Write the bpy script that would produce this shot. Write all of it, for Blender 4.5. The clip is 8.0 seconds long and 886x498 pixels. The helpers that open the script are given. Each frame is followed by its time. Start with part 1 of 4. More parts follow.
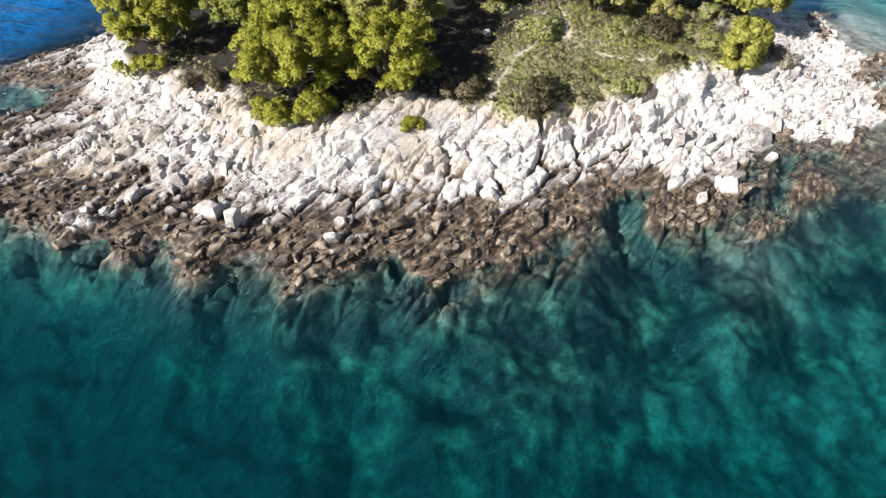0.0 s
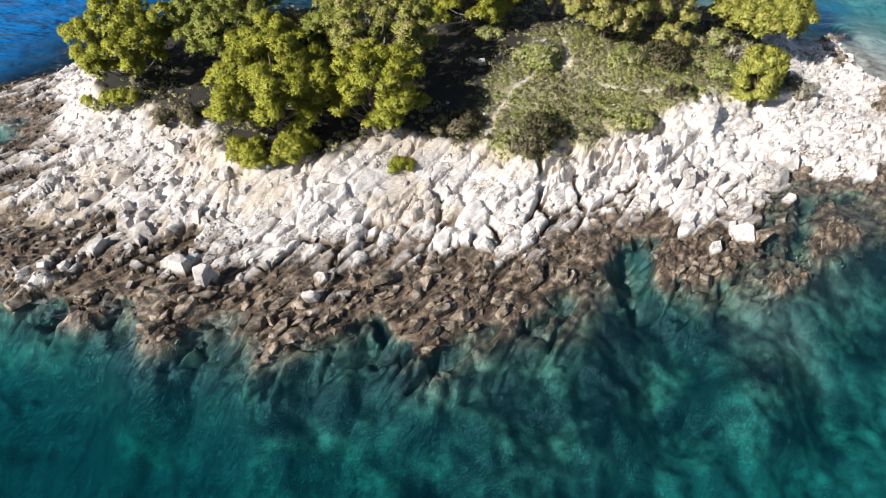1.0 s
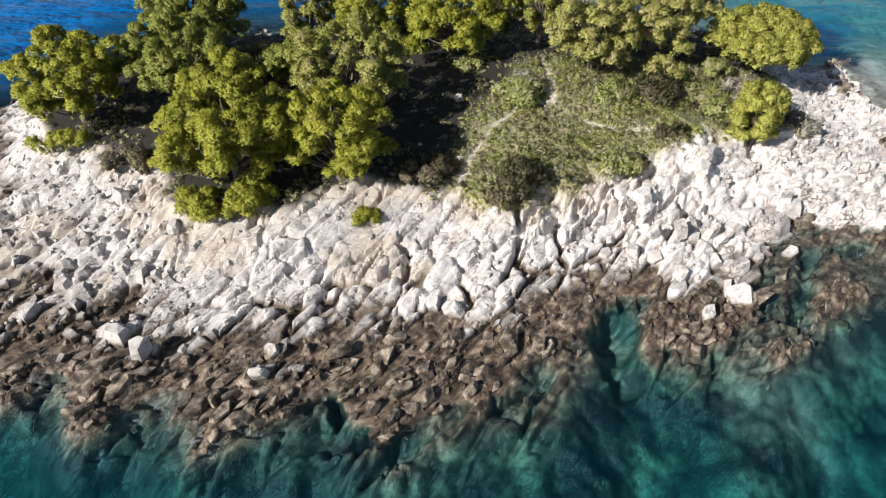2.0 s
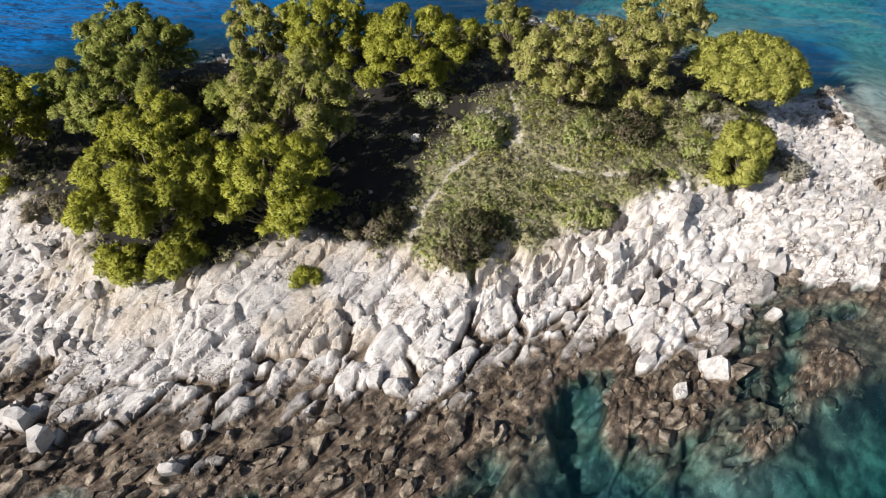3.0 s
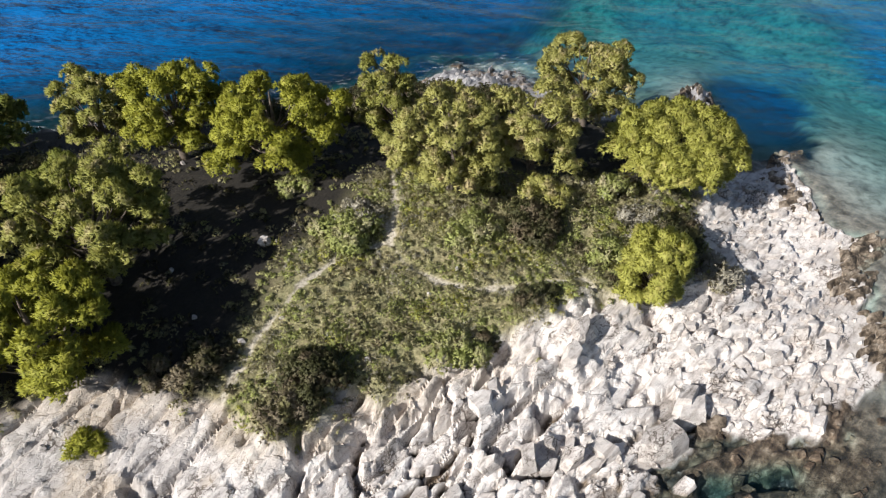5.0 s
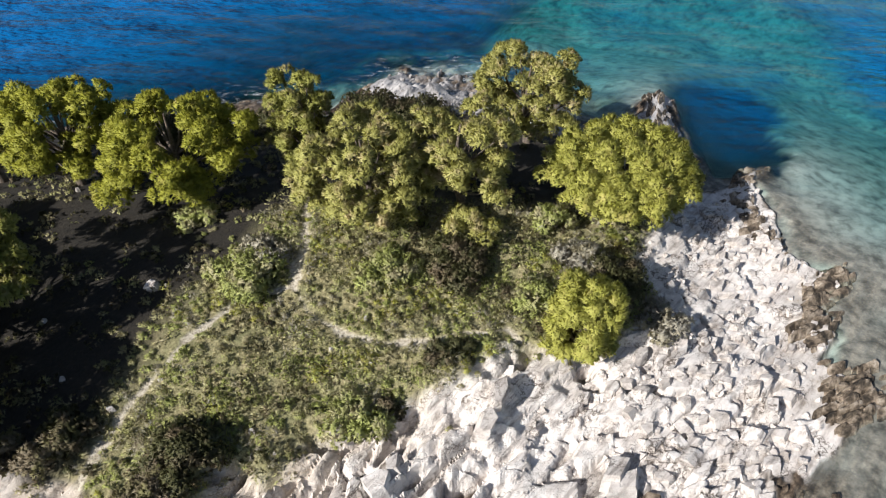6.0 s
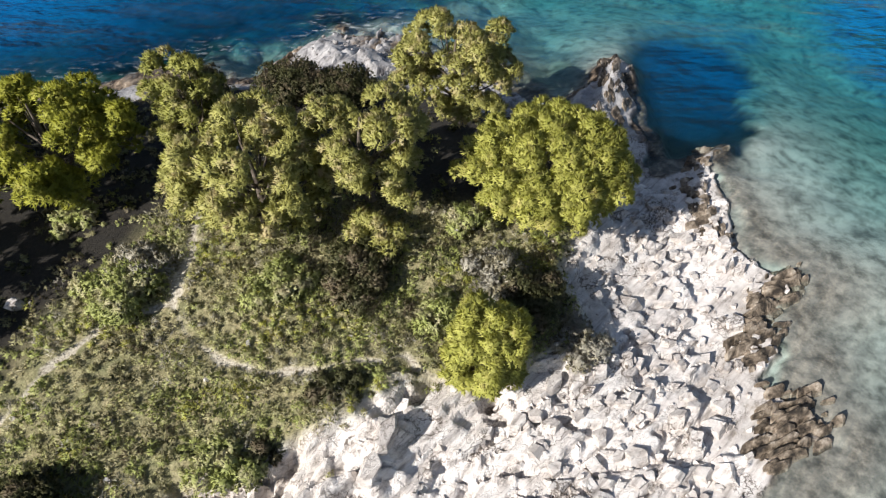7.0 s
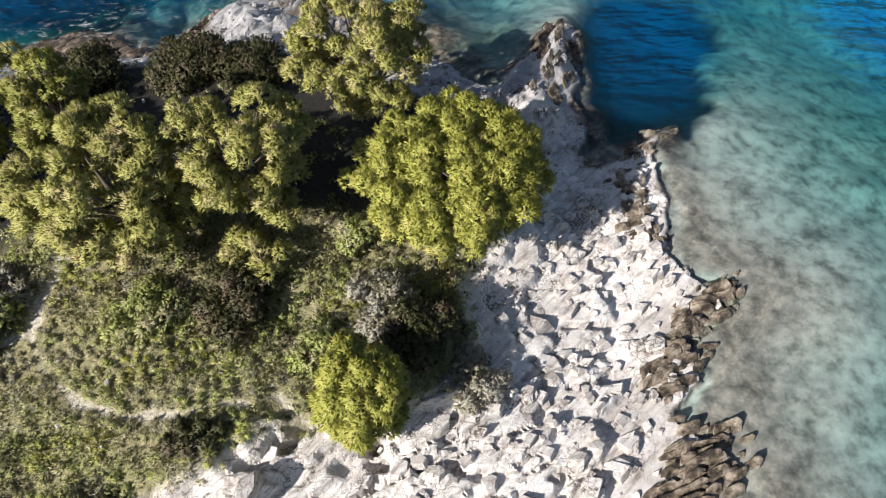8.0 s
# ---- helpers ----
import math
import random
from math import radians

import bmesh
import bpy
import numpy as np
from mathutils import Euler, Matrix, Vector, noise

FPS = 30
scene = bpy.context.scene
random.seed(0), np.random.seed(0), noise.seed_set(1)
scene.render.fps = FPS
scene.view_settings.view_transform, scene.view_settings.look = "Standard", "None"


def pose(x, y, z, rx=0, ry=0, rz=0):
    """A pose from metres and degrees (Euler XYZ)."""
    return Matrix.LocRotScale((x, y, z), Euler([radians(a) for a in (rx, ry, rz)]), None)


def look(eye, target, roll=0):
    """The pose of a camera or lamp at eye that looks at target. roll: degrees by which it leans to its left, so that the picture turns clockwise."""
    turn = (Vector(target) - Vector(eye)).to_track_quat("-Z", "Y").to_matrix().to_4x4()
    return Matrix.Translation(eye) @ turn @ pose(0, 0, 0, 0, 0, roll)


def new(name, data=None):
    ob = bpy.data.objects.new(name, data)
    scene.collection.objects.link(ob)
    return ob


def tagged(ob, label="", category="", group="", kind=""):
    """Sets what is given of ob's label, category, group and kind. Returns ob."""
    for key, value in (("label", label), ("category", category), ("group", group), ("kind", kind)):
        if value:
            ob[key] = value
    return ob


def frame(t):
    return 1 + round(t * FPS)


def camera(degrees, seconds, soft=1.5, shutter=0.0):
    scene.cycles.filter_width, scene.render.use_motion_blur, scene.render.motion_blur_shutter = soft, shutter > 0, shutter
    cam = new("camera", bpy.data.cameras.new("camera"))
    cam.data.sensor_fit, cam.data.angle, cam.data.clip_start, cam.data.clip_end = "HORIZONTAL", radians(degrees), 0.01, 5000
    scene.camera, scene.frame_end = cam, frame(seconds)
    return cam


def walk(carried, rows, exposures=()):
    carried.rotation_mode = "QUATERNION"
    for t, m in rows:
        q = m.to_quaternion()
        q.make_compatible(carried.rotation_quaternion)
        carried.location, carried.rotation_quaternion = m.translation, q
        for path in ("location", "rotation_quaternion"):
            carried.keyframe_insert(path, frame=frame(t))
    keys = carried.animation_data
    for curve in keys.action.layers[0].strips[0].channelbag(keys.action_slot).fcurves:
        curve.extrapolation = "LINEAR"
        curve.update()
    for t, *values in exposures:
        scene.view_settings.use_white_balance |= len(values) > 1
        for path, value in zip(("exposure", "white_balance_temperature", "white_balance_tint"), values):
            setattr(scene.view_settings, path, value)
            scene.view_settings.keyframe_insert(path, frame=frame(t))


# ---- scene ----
cam = camera(65.0, 8.0, soft=1.2)
PATH = [
    (0, (0.436, -1.952, 19.521), (0.391, -0.434, 18.22), 0.0),
    (0.5, (0.503, -0.3, 19.448), (0.457, 1.223, 18.153), -0.1),
    (1, (0.785, 1.46, 19.434), (0.737, 2.987, 18.143), -0.3),
    (1.5, (1.375, 3.297, 19.494), (1.322, 4.825, 18.205), -0.5),
    (3, (4.152, 8.945, 19.732), (4.089, 10.47, 18.44), -0.9),
    (3.5, (5.388, 10.838, 19.705), (5.323, 12.366, 18.415), -1.0),
    (4, (6.765, 12.696, 19.634), (6.693, 14.228, 18.35), -1.3),
    (4.5, (8.196, 14.631, 19.55), (8.119, 16.166, 18.27), -1.6),
    (6, (12.498, 20.257, 19.097), (12.429, 21.756, 17.775), -1.8),
    (6.5, (14.033, 22.137, 19.036), (13.964, 23.575, 17.647), -2.0),
    (7, (15.709, 24.031, 19.07), (15.63, 25.391, 17.606), -2.5),
    (7.5, (17.419, 25.952, 19.118), (17.328, 27.227, 17.579), -3.2),
    (8, (19.24, 27.826, 19.12), (19.128, 29.014, 17.515), -4.4),
]
walk(cam, [(t, look(eye, target, roll)) for t, eye, target, roll in PATH], exposures=((0.0, 0.82), (1.5, 0.66), (3.0, 0.44), (4.5, 0.40), (8.0, 0.57)))

# ---- light ----
SUN_WAY = Vector((1.0, 0.92, -1.0))
world = bpy.data.worlds.new("sky")
scene.world = world
world.use_nodes = True
wt = world.node_tree
sky = wt.nodes.new("ShaderNodeTexSky")
sky.sky_type, sky.sun_disc = "NISHITA", False
sky.sun_elevation = math.atan2(1.0, math.hypot(SUN_WAY.x, SUN_WAY.y))
sky.sun_rotation = math.atan2(-SUN_WAY.x, -SUN_WAY.y)
wt.nodes["Background"].inputs["Strength"].default_value = 0.066
wt.links.new(sky.outputs[0], wt.nodes["Background"].inputs["Color"])
sun = new("sun", bpy.data.lights.new("sun", "SUN"))
sun.data.energy, sun.data.angle, sun.data.color = 5.0, radians(0.53), (1.0, 0.965, 0.91)
sun.matrix_world = look(-60 * SUN_WAY, (0, 0, 0))

# ---- number fields ----


def hashed(i, j, k):
    h = (i.astype(np.int64) * 374761393 + j.astype(np.int64) * 668265263 + k * 1442695041) & 0xFFFFFFFF
    h = ((h ^ (h >> 13)) * 1274126177) & 0xFFFFFFFF
    h = ((h ^ (h >> 16)) * 2246822519) & 0xFFFFFFFF
    return ((h ^ (h >> 15)) & 0xFFFFFF) / float(0x1000000)


def value_noise(x, y, k):
    i, j = np.floor(x), np.floor(y)
    u, v = x - i, y - j
    u, v = u * u * (3 - 2 * u), v * v * (3 - 2 * v)
    a, b = hashed(i, j, k), hashed(i + 1, j, k)
    c, d = hashed(i, j + 1, k), hashed(i + 1, j + 1, k)
    return (a * (1 - u) + b * u) * (1 - v) + (c * (1 - u) + d * u) * v - 0.5


def fbm(x, y, size, k, octaves=4):
    out, amp = 0.0, 1.0
    for n in range(octaves):
        out = out + amp * value_noise(x / size * 2**n + 17.3 * n, y / size * 2**n - 9.1 * n, k + n)
        amp *= 0.5
    return out


def blocks(x, y, long, short, turn, k):
    """Broken beds of rock: each cell has its own level and tilt, with a joint round it. Returns level, distance to the joint."""
    c, s = np.cos(turn), np.sin(turn)
    u, v = (x * c + y * s) / long, (-x * s + y * c) / short
    i, j = np.floor(u), np.floor(v)
    f1, f2 = np.full(x.shape, 9.0), np.full(x.shape, 9.0)
    one = [np.zeros(x.shape) for _ in range(4)]
    two = [np.zeros(x.shape) for _ in range(4)]
    for di in (-1, 0, 1):
        for dj in (-1, 0, 1):
            a, b = i + di, j + dj
            du = u - a - 0.1 - 0.8 * hashed(a, b, k)
            dv = v - b - 0.1 - 0.8 * hashed(a, b, k + 1)
            d = np.abs(du) ** 1.5 + np.abs(dv) ** 1.5
            near, next_near = d < f1, d < f2
            two = [np.where(near, o, np.where(next_near, q, w)) for o, q, w in zip(one, (a, b, du, dv), two)]
            one = [np.where(near, q, o) for o, q in zip(one, (a, b, du, dv))]
            f2 = np.where(near, f1, np.minimum(f2, d))
            f1 = np.where(near, d, f1)
    levels = []
    for ci, cj, cu, cv in (one, two):
        level = hashed(ci, cj, k + 2) - 0.5
        levels.append(level + cu * (hashed(ci, cj, k + 3) - 0.5) * 0.9 + cv * (hashed(ci, cj, k + 4) - 0.25) * 1.1)
    share = 0.5 * smooth(0.18, 0.0, f2 - f1)
    return levels[0] * (1 - share) + levels[1] * share, f2 - f1


def laminae(x, y, size, long, turn, k, fall=0.13):
    """Split beds: slopes that rise and break off sharply, in pieces of uneven height."""
    c, s = np.cos(turn), np.sin(turn)
    u, v = x * c + y * s, -x * s + y * c
    t = v / size + 0.8 * fbm(u, v, 1.6 * size + 0.5, k, 3) + 0.03 / size * fbm(u, v, 0.5, k + 2, 2)
    row = np.floor(t)
    piece = np.floor(u / long + 7 * hashed(row, row * 0, k + 7) + 0.6 * fbm(u, v, long, k + 4, 2))
    f = t - row
    return (f * smooth(1.0, 1.0 - min(0.6, fall / size), f) - 0.4) * (0.15 + 1.3 * hashed(row, piece, k + 8) ** 2)


def smooth(a, b, v):
    t = np.clip((v - a) / (b - a), 0, 1)
    return t * t * (3 - 2 * t)


def ring_distance(x, y, ring):
    """Distance to a closed line, positive inside it."""
    p = np.array(ring, float)
    q = np.roll(p, -1, 0)
    best, inside = np.full(x.shape, 1e9), np.zeros(x.shape, bool)
    for (ax, ay), (bx, by) in zip(p, q):
        ex, ey = bx - ax, by - ay
        t = np.clip(((x - ax) * ex + (y - ay) * ey) / (ex * ex + ey * ey), 0, 1)
        best = np.minimum(best, (x - ax - t * ex) ** 2 + (y - ay - t * ey) ** 2)
        if ay != by:
            inside ^= ((ay > y) != (by > y)) & (x < ex * (y - ay) / (by - ay) + ax)
    return np.where(inside, 1, -1) * np.sqrt(best)


def line_distance(x, y, line):
    best = np.full(x.shape, 1e9)
    for (ax, ay), (bx, by) in zip(line[:-1], line[1:]):
        ex, ey = bx - ax, by - ay
        t = np.clip(((x - ax) * ex + (y - ay) * ey) / (ex * ex + ey * ey), 0, 1)
        best = np.minimum(best, (x - ax - t * ex) ** 2 + (y - ay - t * ey) ** 2)
    return np.sqrt(best)


# ---- the plan of the headland ----
SOUTH = [(-34, 29), (-30, 24.5), (-24, 23.2), (-20.5, 22.2), (-17.4, 21.1), (-14.8, 20.5), (-12.4, 20.4), (-10.1, 18.9), (-8.2, 20), (-6.6, 18),
         (-4, 19.3), (-2.2, 19.9), (-0.7, 18.2), (1.8, 19.5), (4, 20.4), (4.8, 21.8), (6.4, 22.5), (7.6, 24.6), (9.2, 25.2), (8.9, 22.8)]
EAST = [(10.4, 22.2), (12.6, 23), (14.1, 24.6), (15, 27), (15.6, 28.4), (16.4, 29.8), (18.9, 29.9), (21.5, 30.3), (23.1, 31.8), (24.5, 33.6),
        (25.8, 34.4), (25.5, 35.6), (24.8, 36.4), (26, 37.3), (25.6, 38.6), (27.3, 40.2), (26.6, 41.1), (25.6, 42), (25.7, 43.8), (26.3, 47.8)]
NORTH = [(24.5, 46.6), (23.2, 46), (23.3, 48.8), (22.9, 53.8), (21.2, 51.8), (19.5, 50.2), (17.8, 52.6), (15, 54.5), (13, 56.6), (11.3, 57.6),
         (8.3, 57.4), (6, 54.6), (5.2, 53), (2.2, 54.8), (-1, 54), (-4, 52.6), (-8, 52), (-12, 51.3), (-14.5, 49.6), (-17.3, 46.5)]
WEST = [(-20, 44.8), (-23.6, 43), (-26, 40.2), (-28.2, 37.3), (-27, 35.2), (-23.9, 35.2), (-22.8, 33.2), (-25.2, 31.6), (-29, 33), (-33, 34)]
SHORE = SOUTH + EAST + NORTH + WEST
GREEN = [(-19, 35.5), (-15.5, 33.6), (-12, 31.8), (-10, 28.6), (-5.5, 28.8), (-2, 30.8), (1.8, 30.2), (3.6, 28.9), (5.7, 30.2), (7.6, 31.6),
         (9.6, 32.2), (12.6, 33.2), (14, 35), (17.4, 35), (19.3, 36.6), (18.6, 38.8), (19.6, 42), (19, 46), (16, 49), (11, 50.5),
         (5, 50), (-4, 49), (-12, 47), (-18, 43), (-20.5, 39)]
PATH_A = [(1.9, 29.6), (2.3, 32.1), (3.2, 34.3), (4.7, 36.4), (6.5, 37.0), (6.7, 39), (6.3, 41.2)]
PATH_B = [(6.5, 37.0), (7.4, 36.0), (8.4, 35.2), (9.7, 34.8), (11.9, 35.1), (13.7, 35.5), (15.2, 34.4)]
SPIT = [(22.6, 53.4), (22.2, 51), (21.3, 48)]
SPIT_SMALL = [(21, 51.6), (20.3, 49.6)]
TIDE_X = [-30, -17, -12, -6, -4.6, -3, -1.3, 2.8, 4.7, 6.5, 8.8, 9.8, 13.3, 15, 17, 20, 23]
TIDE_Y = [26, 21.5, 21.4, 21.0, 21.2, 22.2, 23.2, 23.4, 23.2, 24.0, 25.5, 25.6, 26.3, 27.3, 29.8, 30.7, 31.9]
BACK_SLAB = [(8.2, 55), (9.6, 53)]
INLET = [(8.1, 22.0), (7.9, 23.4), (8.3, 24.4)]
CHANNEL = [(15.2, 24.2), (16.2, 26.4), (17.0, 28.4), (19.5, 28.9)]
CRAG = [(12.9, 32.2), (13.5, 33.3), (13.8, 34.2)]
REEF = [(13.2, 22.0), (14.7, 23.4), (16.2, 25.2), (17.8, 26.3)]


def plan(x, y):
    """Height of the ground and seabed with what covers it, over arrays of x and y."""
    wob = 0.5 * fbm(x, y, 3.0, 5, 3)
    ds = ring_distance(x + 0.8 * fbm(x, y, 2.2, 11, 3), y + 0.8 * fbm(x, y, 2.2, 12, 3), SHORE)
    dv = ring_distance(x + 1.1 * fbm(x, y, 1.8, 21, 3), y + 1.1 * fbm(x, y, 1.8, 22, 3), GREEN)
    east, north = smooth(17, 23, x), smooth(44, 50, y)
    edge = 1.75 - 0.55 * east - 0.3 * north + 0.75 * np.exp(-((x - 13.2) ** 2 + (y - 33.4) ** 2) / 4.0) + 0.35 * np.exp(-((x + 2.5) ** 2 + (y - 29.5) ** 2) / 9.0)
    part_way = np.clip(ds, 0, None) / (np.clip(ds, 0, None) + np.clip(-dv, 0, None) + 1e-6)
    land = edge * part_way ** (2.0 - 0.55 * smooth(7, 11, x)) + 0.12 * np.clip(dv, 0, 8) + 0.1 * wob * smooth(0, 3, dv)
    land = land + 0.12 * smooth(0.0, 0.8, ds)
    off = np.clip(-ds, 0, None)
    shelf = np.clip(smooth(19, 24, x) * smooth(53, 38, y) + 0.85 * smooth(14, 17, x) * smooth(22, 26, y) * smooth(34, 30, y), 0, 1)
    deep = ((0.48 - 0.14 * smooth(6, 18, x) - 0.15 * smooth(17, 24, x) * smooth(62, 50, y) + 0.42 * smooth(4, -14, x)) * off * (1 + 0.035 * off)) * (1 - shelf) + (0.09 * off + 0.05 * np.clip(off - 3.0, 0, None) ** 2) * shelf
    deep = 9.0 * (1 - np.exp(-deep / 9.0)) + (0.9 * fbm(x, y, 5.0, 31, 4)) * smooth(1, 9, off)
    # Pine shadow on the water, drawn as a dark pool in colours and bed.
    shadow_pool = smooth(21.5, 24.0, x - 0.25 * (y - 50)) * smooth(29.3, 26.9, x - 0.25 * (y - 50) + 2 * fbm(x, y, 2, 8)) * smooth(46.0, 49.4, y + 2 * fbm(x, y, 2, 9)) * smooth(62, 54, y)
    bank = smooth(11, 25, x + 9 * fbm(x, y, 9.0, 39, 3)) * smooth(15, 19, x + 0.5 * np.clip(y - 52, 0, 14)) * smooth(46, 52, y) * smooth(110, 75, y) * smooth(60, 44, x)
    deep = deep * (1 - bank) + bank * np.clip(0.25 * off, 0, 2.6 + 2.0 * fbm(x, y, 7.0, 33, 3))
    sunken = smooth(0.1, 1.5, off) * smooth(17, 9, off) * smooth(20, 16, x)
    crest = fbm(x, y, 3.0, 34, 4)
    deep = deep - sunken * (1.3 * crest)
    deep = np.where(ds > 0, deep, np.maximum(deep, 0.10))
    deep = deep + 1.0 * shadow_pool * smooth(0, 1.5, off)
    z = np.where(ds > 0, land, -deep)
    # bedded, broken limestone where nothing grows
    bare = smooth(0.5, -0.2, dv)
    ledge = smooth(11.5, 14.5, x + 0.4 * wob)
    near = smooth(-2.2 + 1.7 * smooth(19, 22, x), 0.2, ds)
    rocky = bare * near > 0.01
    rough = np.zeros(x.shape)
    rx, ry, rw = x[rocky], y[rocky], wob[rocky]
    for turn, share, k in ((radians(50), 1 - ledge, 41), (radians(20), ledge, 141)):
        some = share[rocky] > 0.01
        qx, qy, qw = rx[some], ry[some], rw[some]
        l1, j1 = blocks(qx + 0.5 * qw, qy + 0.5 * qw, 3.6, 1.0, turn, k)
        l2, j2 = blocks(qx + 0.3 * fbm(qx, qy, 0.8, k + 5, 2), qy + 0.2 * qw, 1.35, 0.5, turn + 0.12, k + 10)
        l3, _ = blocks(qx + 0.12 * fbm(qx, qy, 0.4, k + 6, 2), qy, 1.0, 0.32, turn - 0.08, k + 20)
        slab = smooth(-10, -7, qx) * smooth(8, 4, qx)
        l2, l3 = l2 * (1 - 0.62 * slab), l3 * (1 - 0.6 * slab)
        cut = (0.40 + 0.2 * slab) * smooth(0.20 - 0.04 * slab, 0.03, j1) + (0.21 - 0.05 * slab) * (1 - 0.45 * smooth(8, 11, qx)) * smooth(0.20, 0.05, j2)
        along, across = qx * np.cos(turn) + qy * np.sin(turn), qy * np.cos(turn) - qx * np.sin(turn)
        cut = cut + 0.5 * smooth(0.10, 0.02, np.abs(fbm(0.3 * along, across, 1.5, k + 35, 4))) * smooth(-0.1, 0.15, fbm(qx, qy, 2.0, k + 37, 2))
        cut = cut * (0.45 + 1.0 * smooth(-0.25, 0.3, fbm(qx, qy, 1.4, k + 33, 3)))
        cut = cut * (1 + 0.5 * smooth(7.5, 10, qx) * smooth(47, 42, qy))
        made = np.zeros(rx.shape)
        split = 0.24 * laminae(qx, qy, 0.85, 2.2, turn, k + 50, 0.34) + 0.07 * laminae(qx, qy, 0.42, 1.2, turn + 0.1, k + 60, 0.25)
        split = split + 0.10 * laminae(qx, qy, 1.6, 1.3, turn - 1.35, k + 70, 0.3)
        split = split * (0.5 + 1.1 * smooth(-0.3, 0.35, fbm(qx, qy, 2.3, k + 90, 3)))
        made[some] = share[rocky][some] * ((0.60 - 0.2 * slab - 0.2 * smooth(6, 9, qx)) * l1 + 0.36 * l2 + 0.085 * l3 - cut + split + 0.05 * fbm(qx, qy, 0.35, k + 30, 4))
        rough[rocky] += made
    coarse = 0.8 + 1.0 * np.clip(fbm(x, y, 5.0, 71, 2), -0.35, 0.6)
    wash = smooth(4.5, 2.0, ds) * smooth(26, 22, y) * smooth(9, 6, x)
    rough = rough + wash * (0.4 * np.abs(fbm(x, y, 1.6, 76, 4)) - 0.15 + 0.35 * fbm(0.64 * x + 0.77 * y, 2.2 * (0.64 * y - 0.77 * x), 1.6, 79, 4))
    calm = np.exp(-((x - 20.0) ** 2) / 2.6 - (y - 39.8) ** 2 / 6.0)
    rough = rough * (1 - 0.8 * calm) * (1 - 0.45 * smooth(16, 19, x))
    z = z + bare * near * coarse * rough * (0.8 + 0.35 * wash)
    # beds that step down towards the sea on the point
    bed = (z + 0.10 * fbm(x, y, 1.1, 78, 3) + 0.03 * (x - y)) / 0.40
    stepped = (np.floor(bed) + smooth(0.78, 1.0, bed - np.floor(bed)) - bed) * 0.40
    z = z + 0.9 * stepped * ledge * bare * smooth(-0.5, 0.3, ds)
    z = np.where(ds > 0.5 - 0.3 * smooth(17, 19, x), np.maximum(z, 0.05 + 0.1 * wob), z)
    reef = line_distance(x + 0.7 * fbm(x, y, 1.3, 81), y + 0.7 * fbm(x, y, 1.3, 82), REEF)
    z = z + (0.55 + 0.9 * rough) * np.exp(-((reef / 0.6) ** 2)) * smooth(0.3, -0.3, ds)
    for line, rise, wide in ((SPIT, 0.95, 0.8), (SPIT_SMALL, 0.6, 0.5), (BACK_SLAB, 0.7, 1.6)):
        near_line = line_distance(x + 0.5 * fbm(x, y, 1.3, 84), y + 0.5 * fbm(x, y, 1.3, 85), line)
        z = z + rise * np.exp(-((near_line / wide) ** 2))
    inlet = np.minimum(line_distance(x, y, INLET), line_distance(x, y, CHANNEL) + 0.6)
    z = z - (0.75 + 0.3 * fbm(x, y, 1.0, 86, 2)) * smooth(1.05, 0.35, inlet + 0.5 * fbm(x, y, 0.9, 88, 3))
    crag = line_distance(x, y, CRAG)
    z = z + 0.35 * smooth(0.8, 0.2, crag + 0.4 * fbm(x, y, 0.6, 87))
    path = np.minimum(line_distance(x + 0.25 * fbm(x, y, 1, 91), y + 0.25 * fbm(x, y, 1, 92), PATH_A), line_distance(x + 0.25 * fbm(x, y, 1, 91), y + 0.25 * fbm(x, y, 1, 92), PATH_B))
    trod = smooth(0.16, 0.06, path + 0.22 * fbm(x, y, 0.5, 95, 2)) * smooth(-0.6, 0.2, dv)
    z = z - 0.05 * trod
    trail = path + 0.15 * fbm(x, y, 0.5, 95, 2)
    # Pine needle floor, its reach also set by the shade painted into it.
    shaded_litter = np.clip(smooth(3.2, 1.4, x + 0.25 * (34 - y) - 1.2 * smooth(36, 39, y)) * smooth(44, 42, y) + smooth(40.5, 42.5, y), 0, 1)
    soil = smooth(-1.9, -0.2, dv + 1.6 * fbm(x, y, 1.6, 97, 3)) * smooth(0.6, 1.3, z) * (1 - smooth(9, 13, x) * 0.75) * (0.75 + 0.8 * fbm(x, y, 0.7, 96, 3))
    soil = np.clip(soil + 0.9 * smooth(0.12, 0.3, fbm(x, y, 2.4, 89, 4)) * smooth(2.5, 4.5, ds) * smooth(9, 5, x), 0, 1)
    sand = np.clip(0.9 * bank + smooth(20, 25, x) * smooth(85, 55, y) * smooth(75, 55, x) + smooth(0.05, 0.5, fbm(x, y, 9.0, 98, 3)) * smooth(38, 50, y) + 0.32 * smooth(1, 12, x) * smooth(27, 21, y) * smooth(-0.15, 0.35, fbm(x, y, 3.5, 94, 4)), 0, 1) * (1 - shadow_pool)
    ragged = fbm(x, y, 1.9, 93, 5)
    south = smooth(0.16, -0.16, y - np.interp(x, TIDE_X, TIDE_Y) + 1.7 * ragged - 0.5 * rough)
    coast = smooth(0.14, -0.14, ds + 0.7 * ragged - 0.2)
    tide = np.where((y < 33.5) & (x < 22.5), south, coast)
    return dict(trail=trail, tide=tide, soil=soil, sand=sand, z=z, shore=ds, green=smooth(-0.25, 0.35, dv), shaded_litter=shaded_litter, path=trod, inland=dv, shadow_pool=shadow_pool, off=off, calm=calm)


# ---- materials ----
def material(name):
    m = bpy.data.materials.new(name)
    m.use_nodes = True
    return m, m.node_tree.nodes, m.node_tree.links, m.node_tree.nodes["Principled BSDF"]


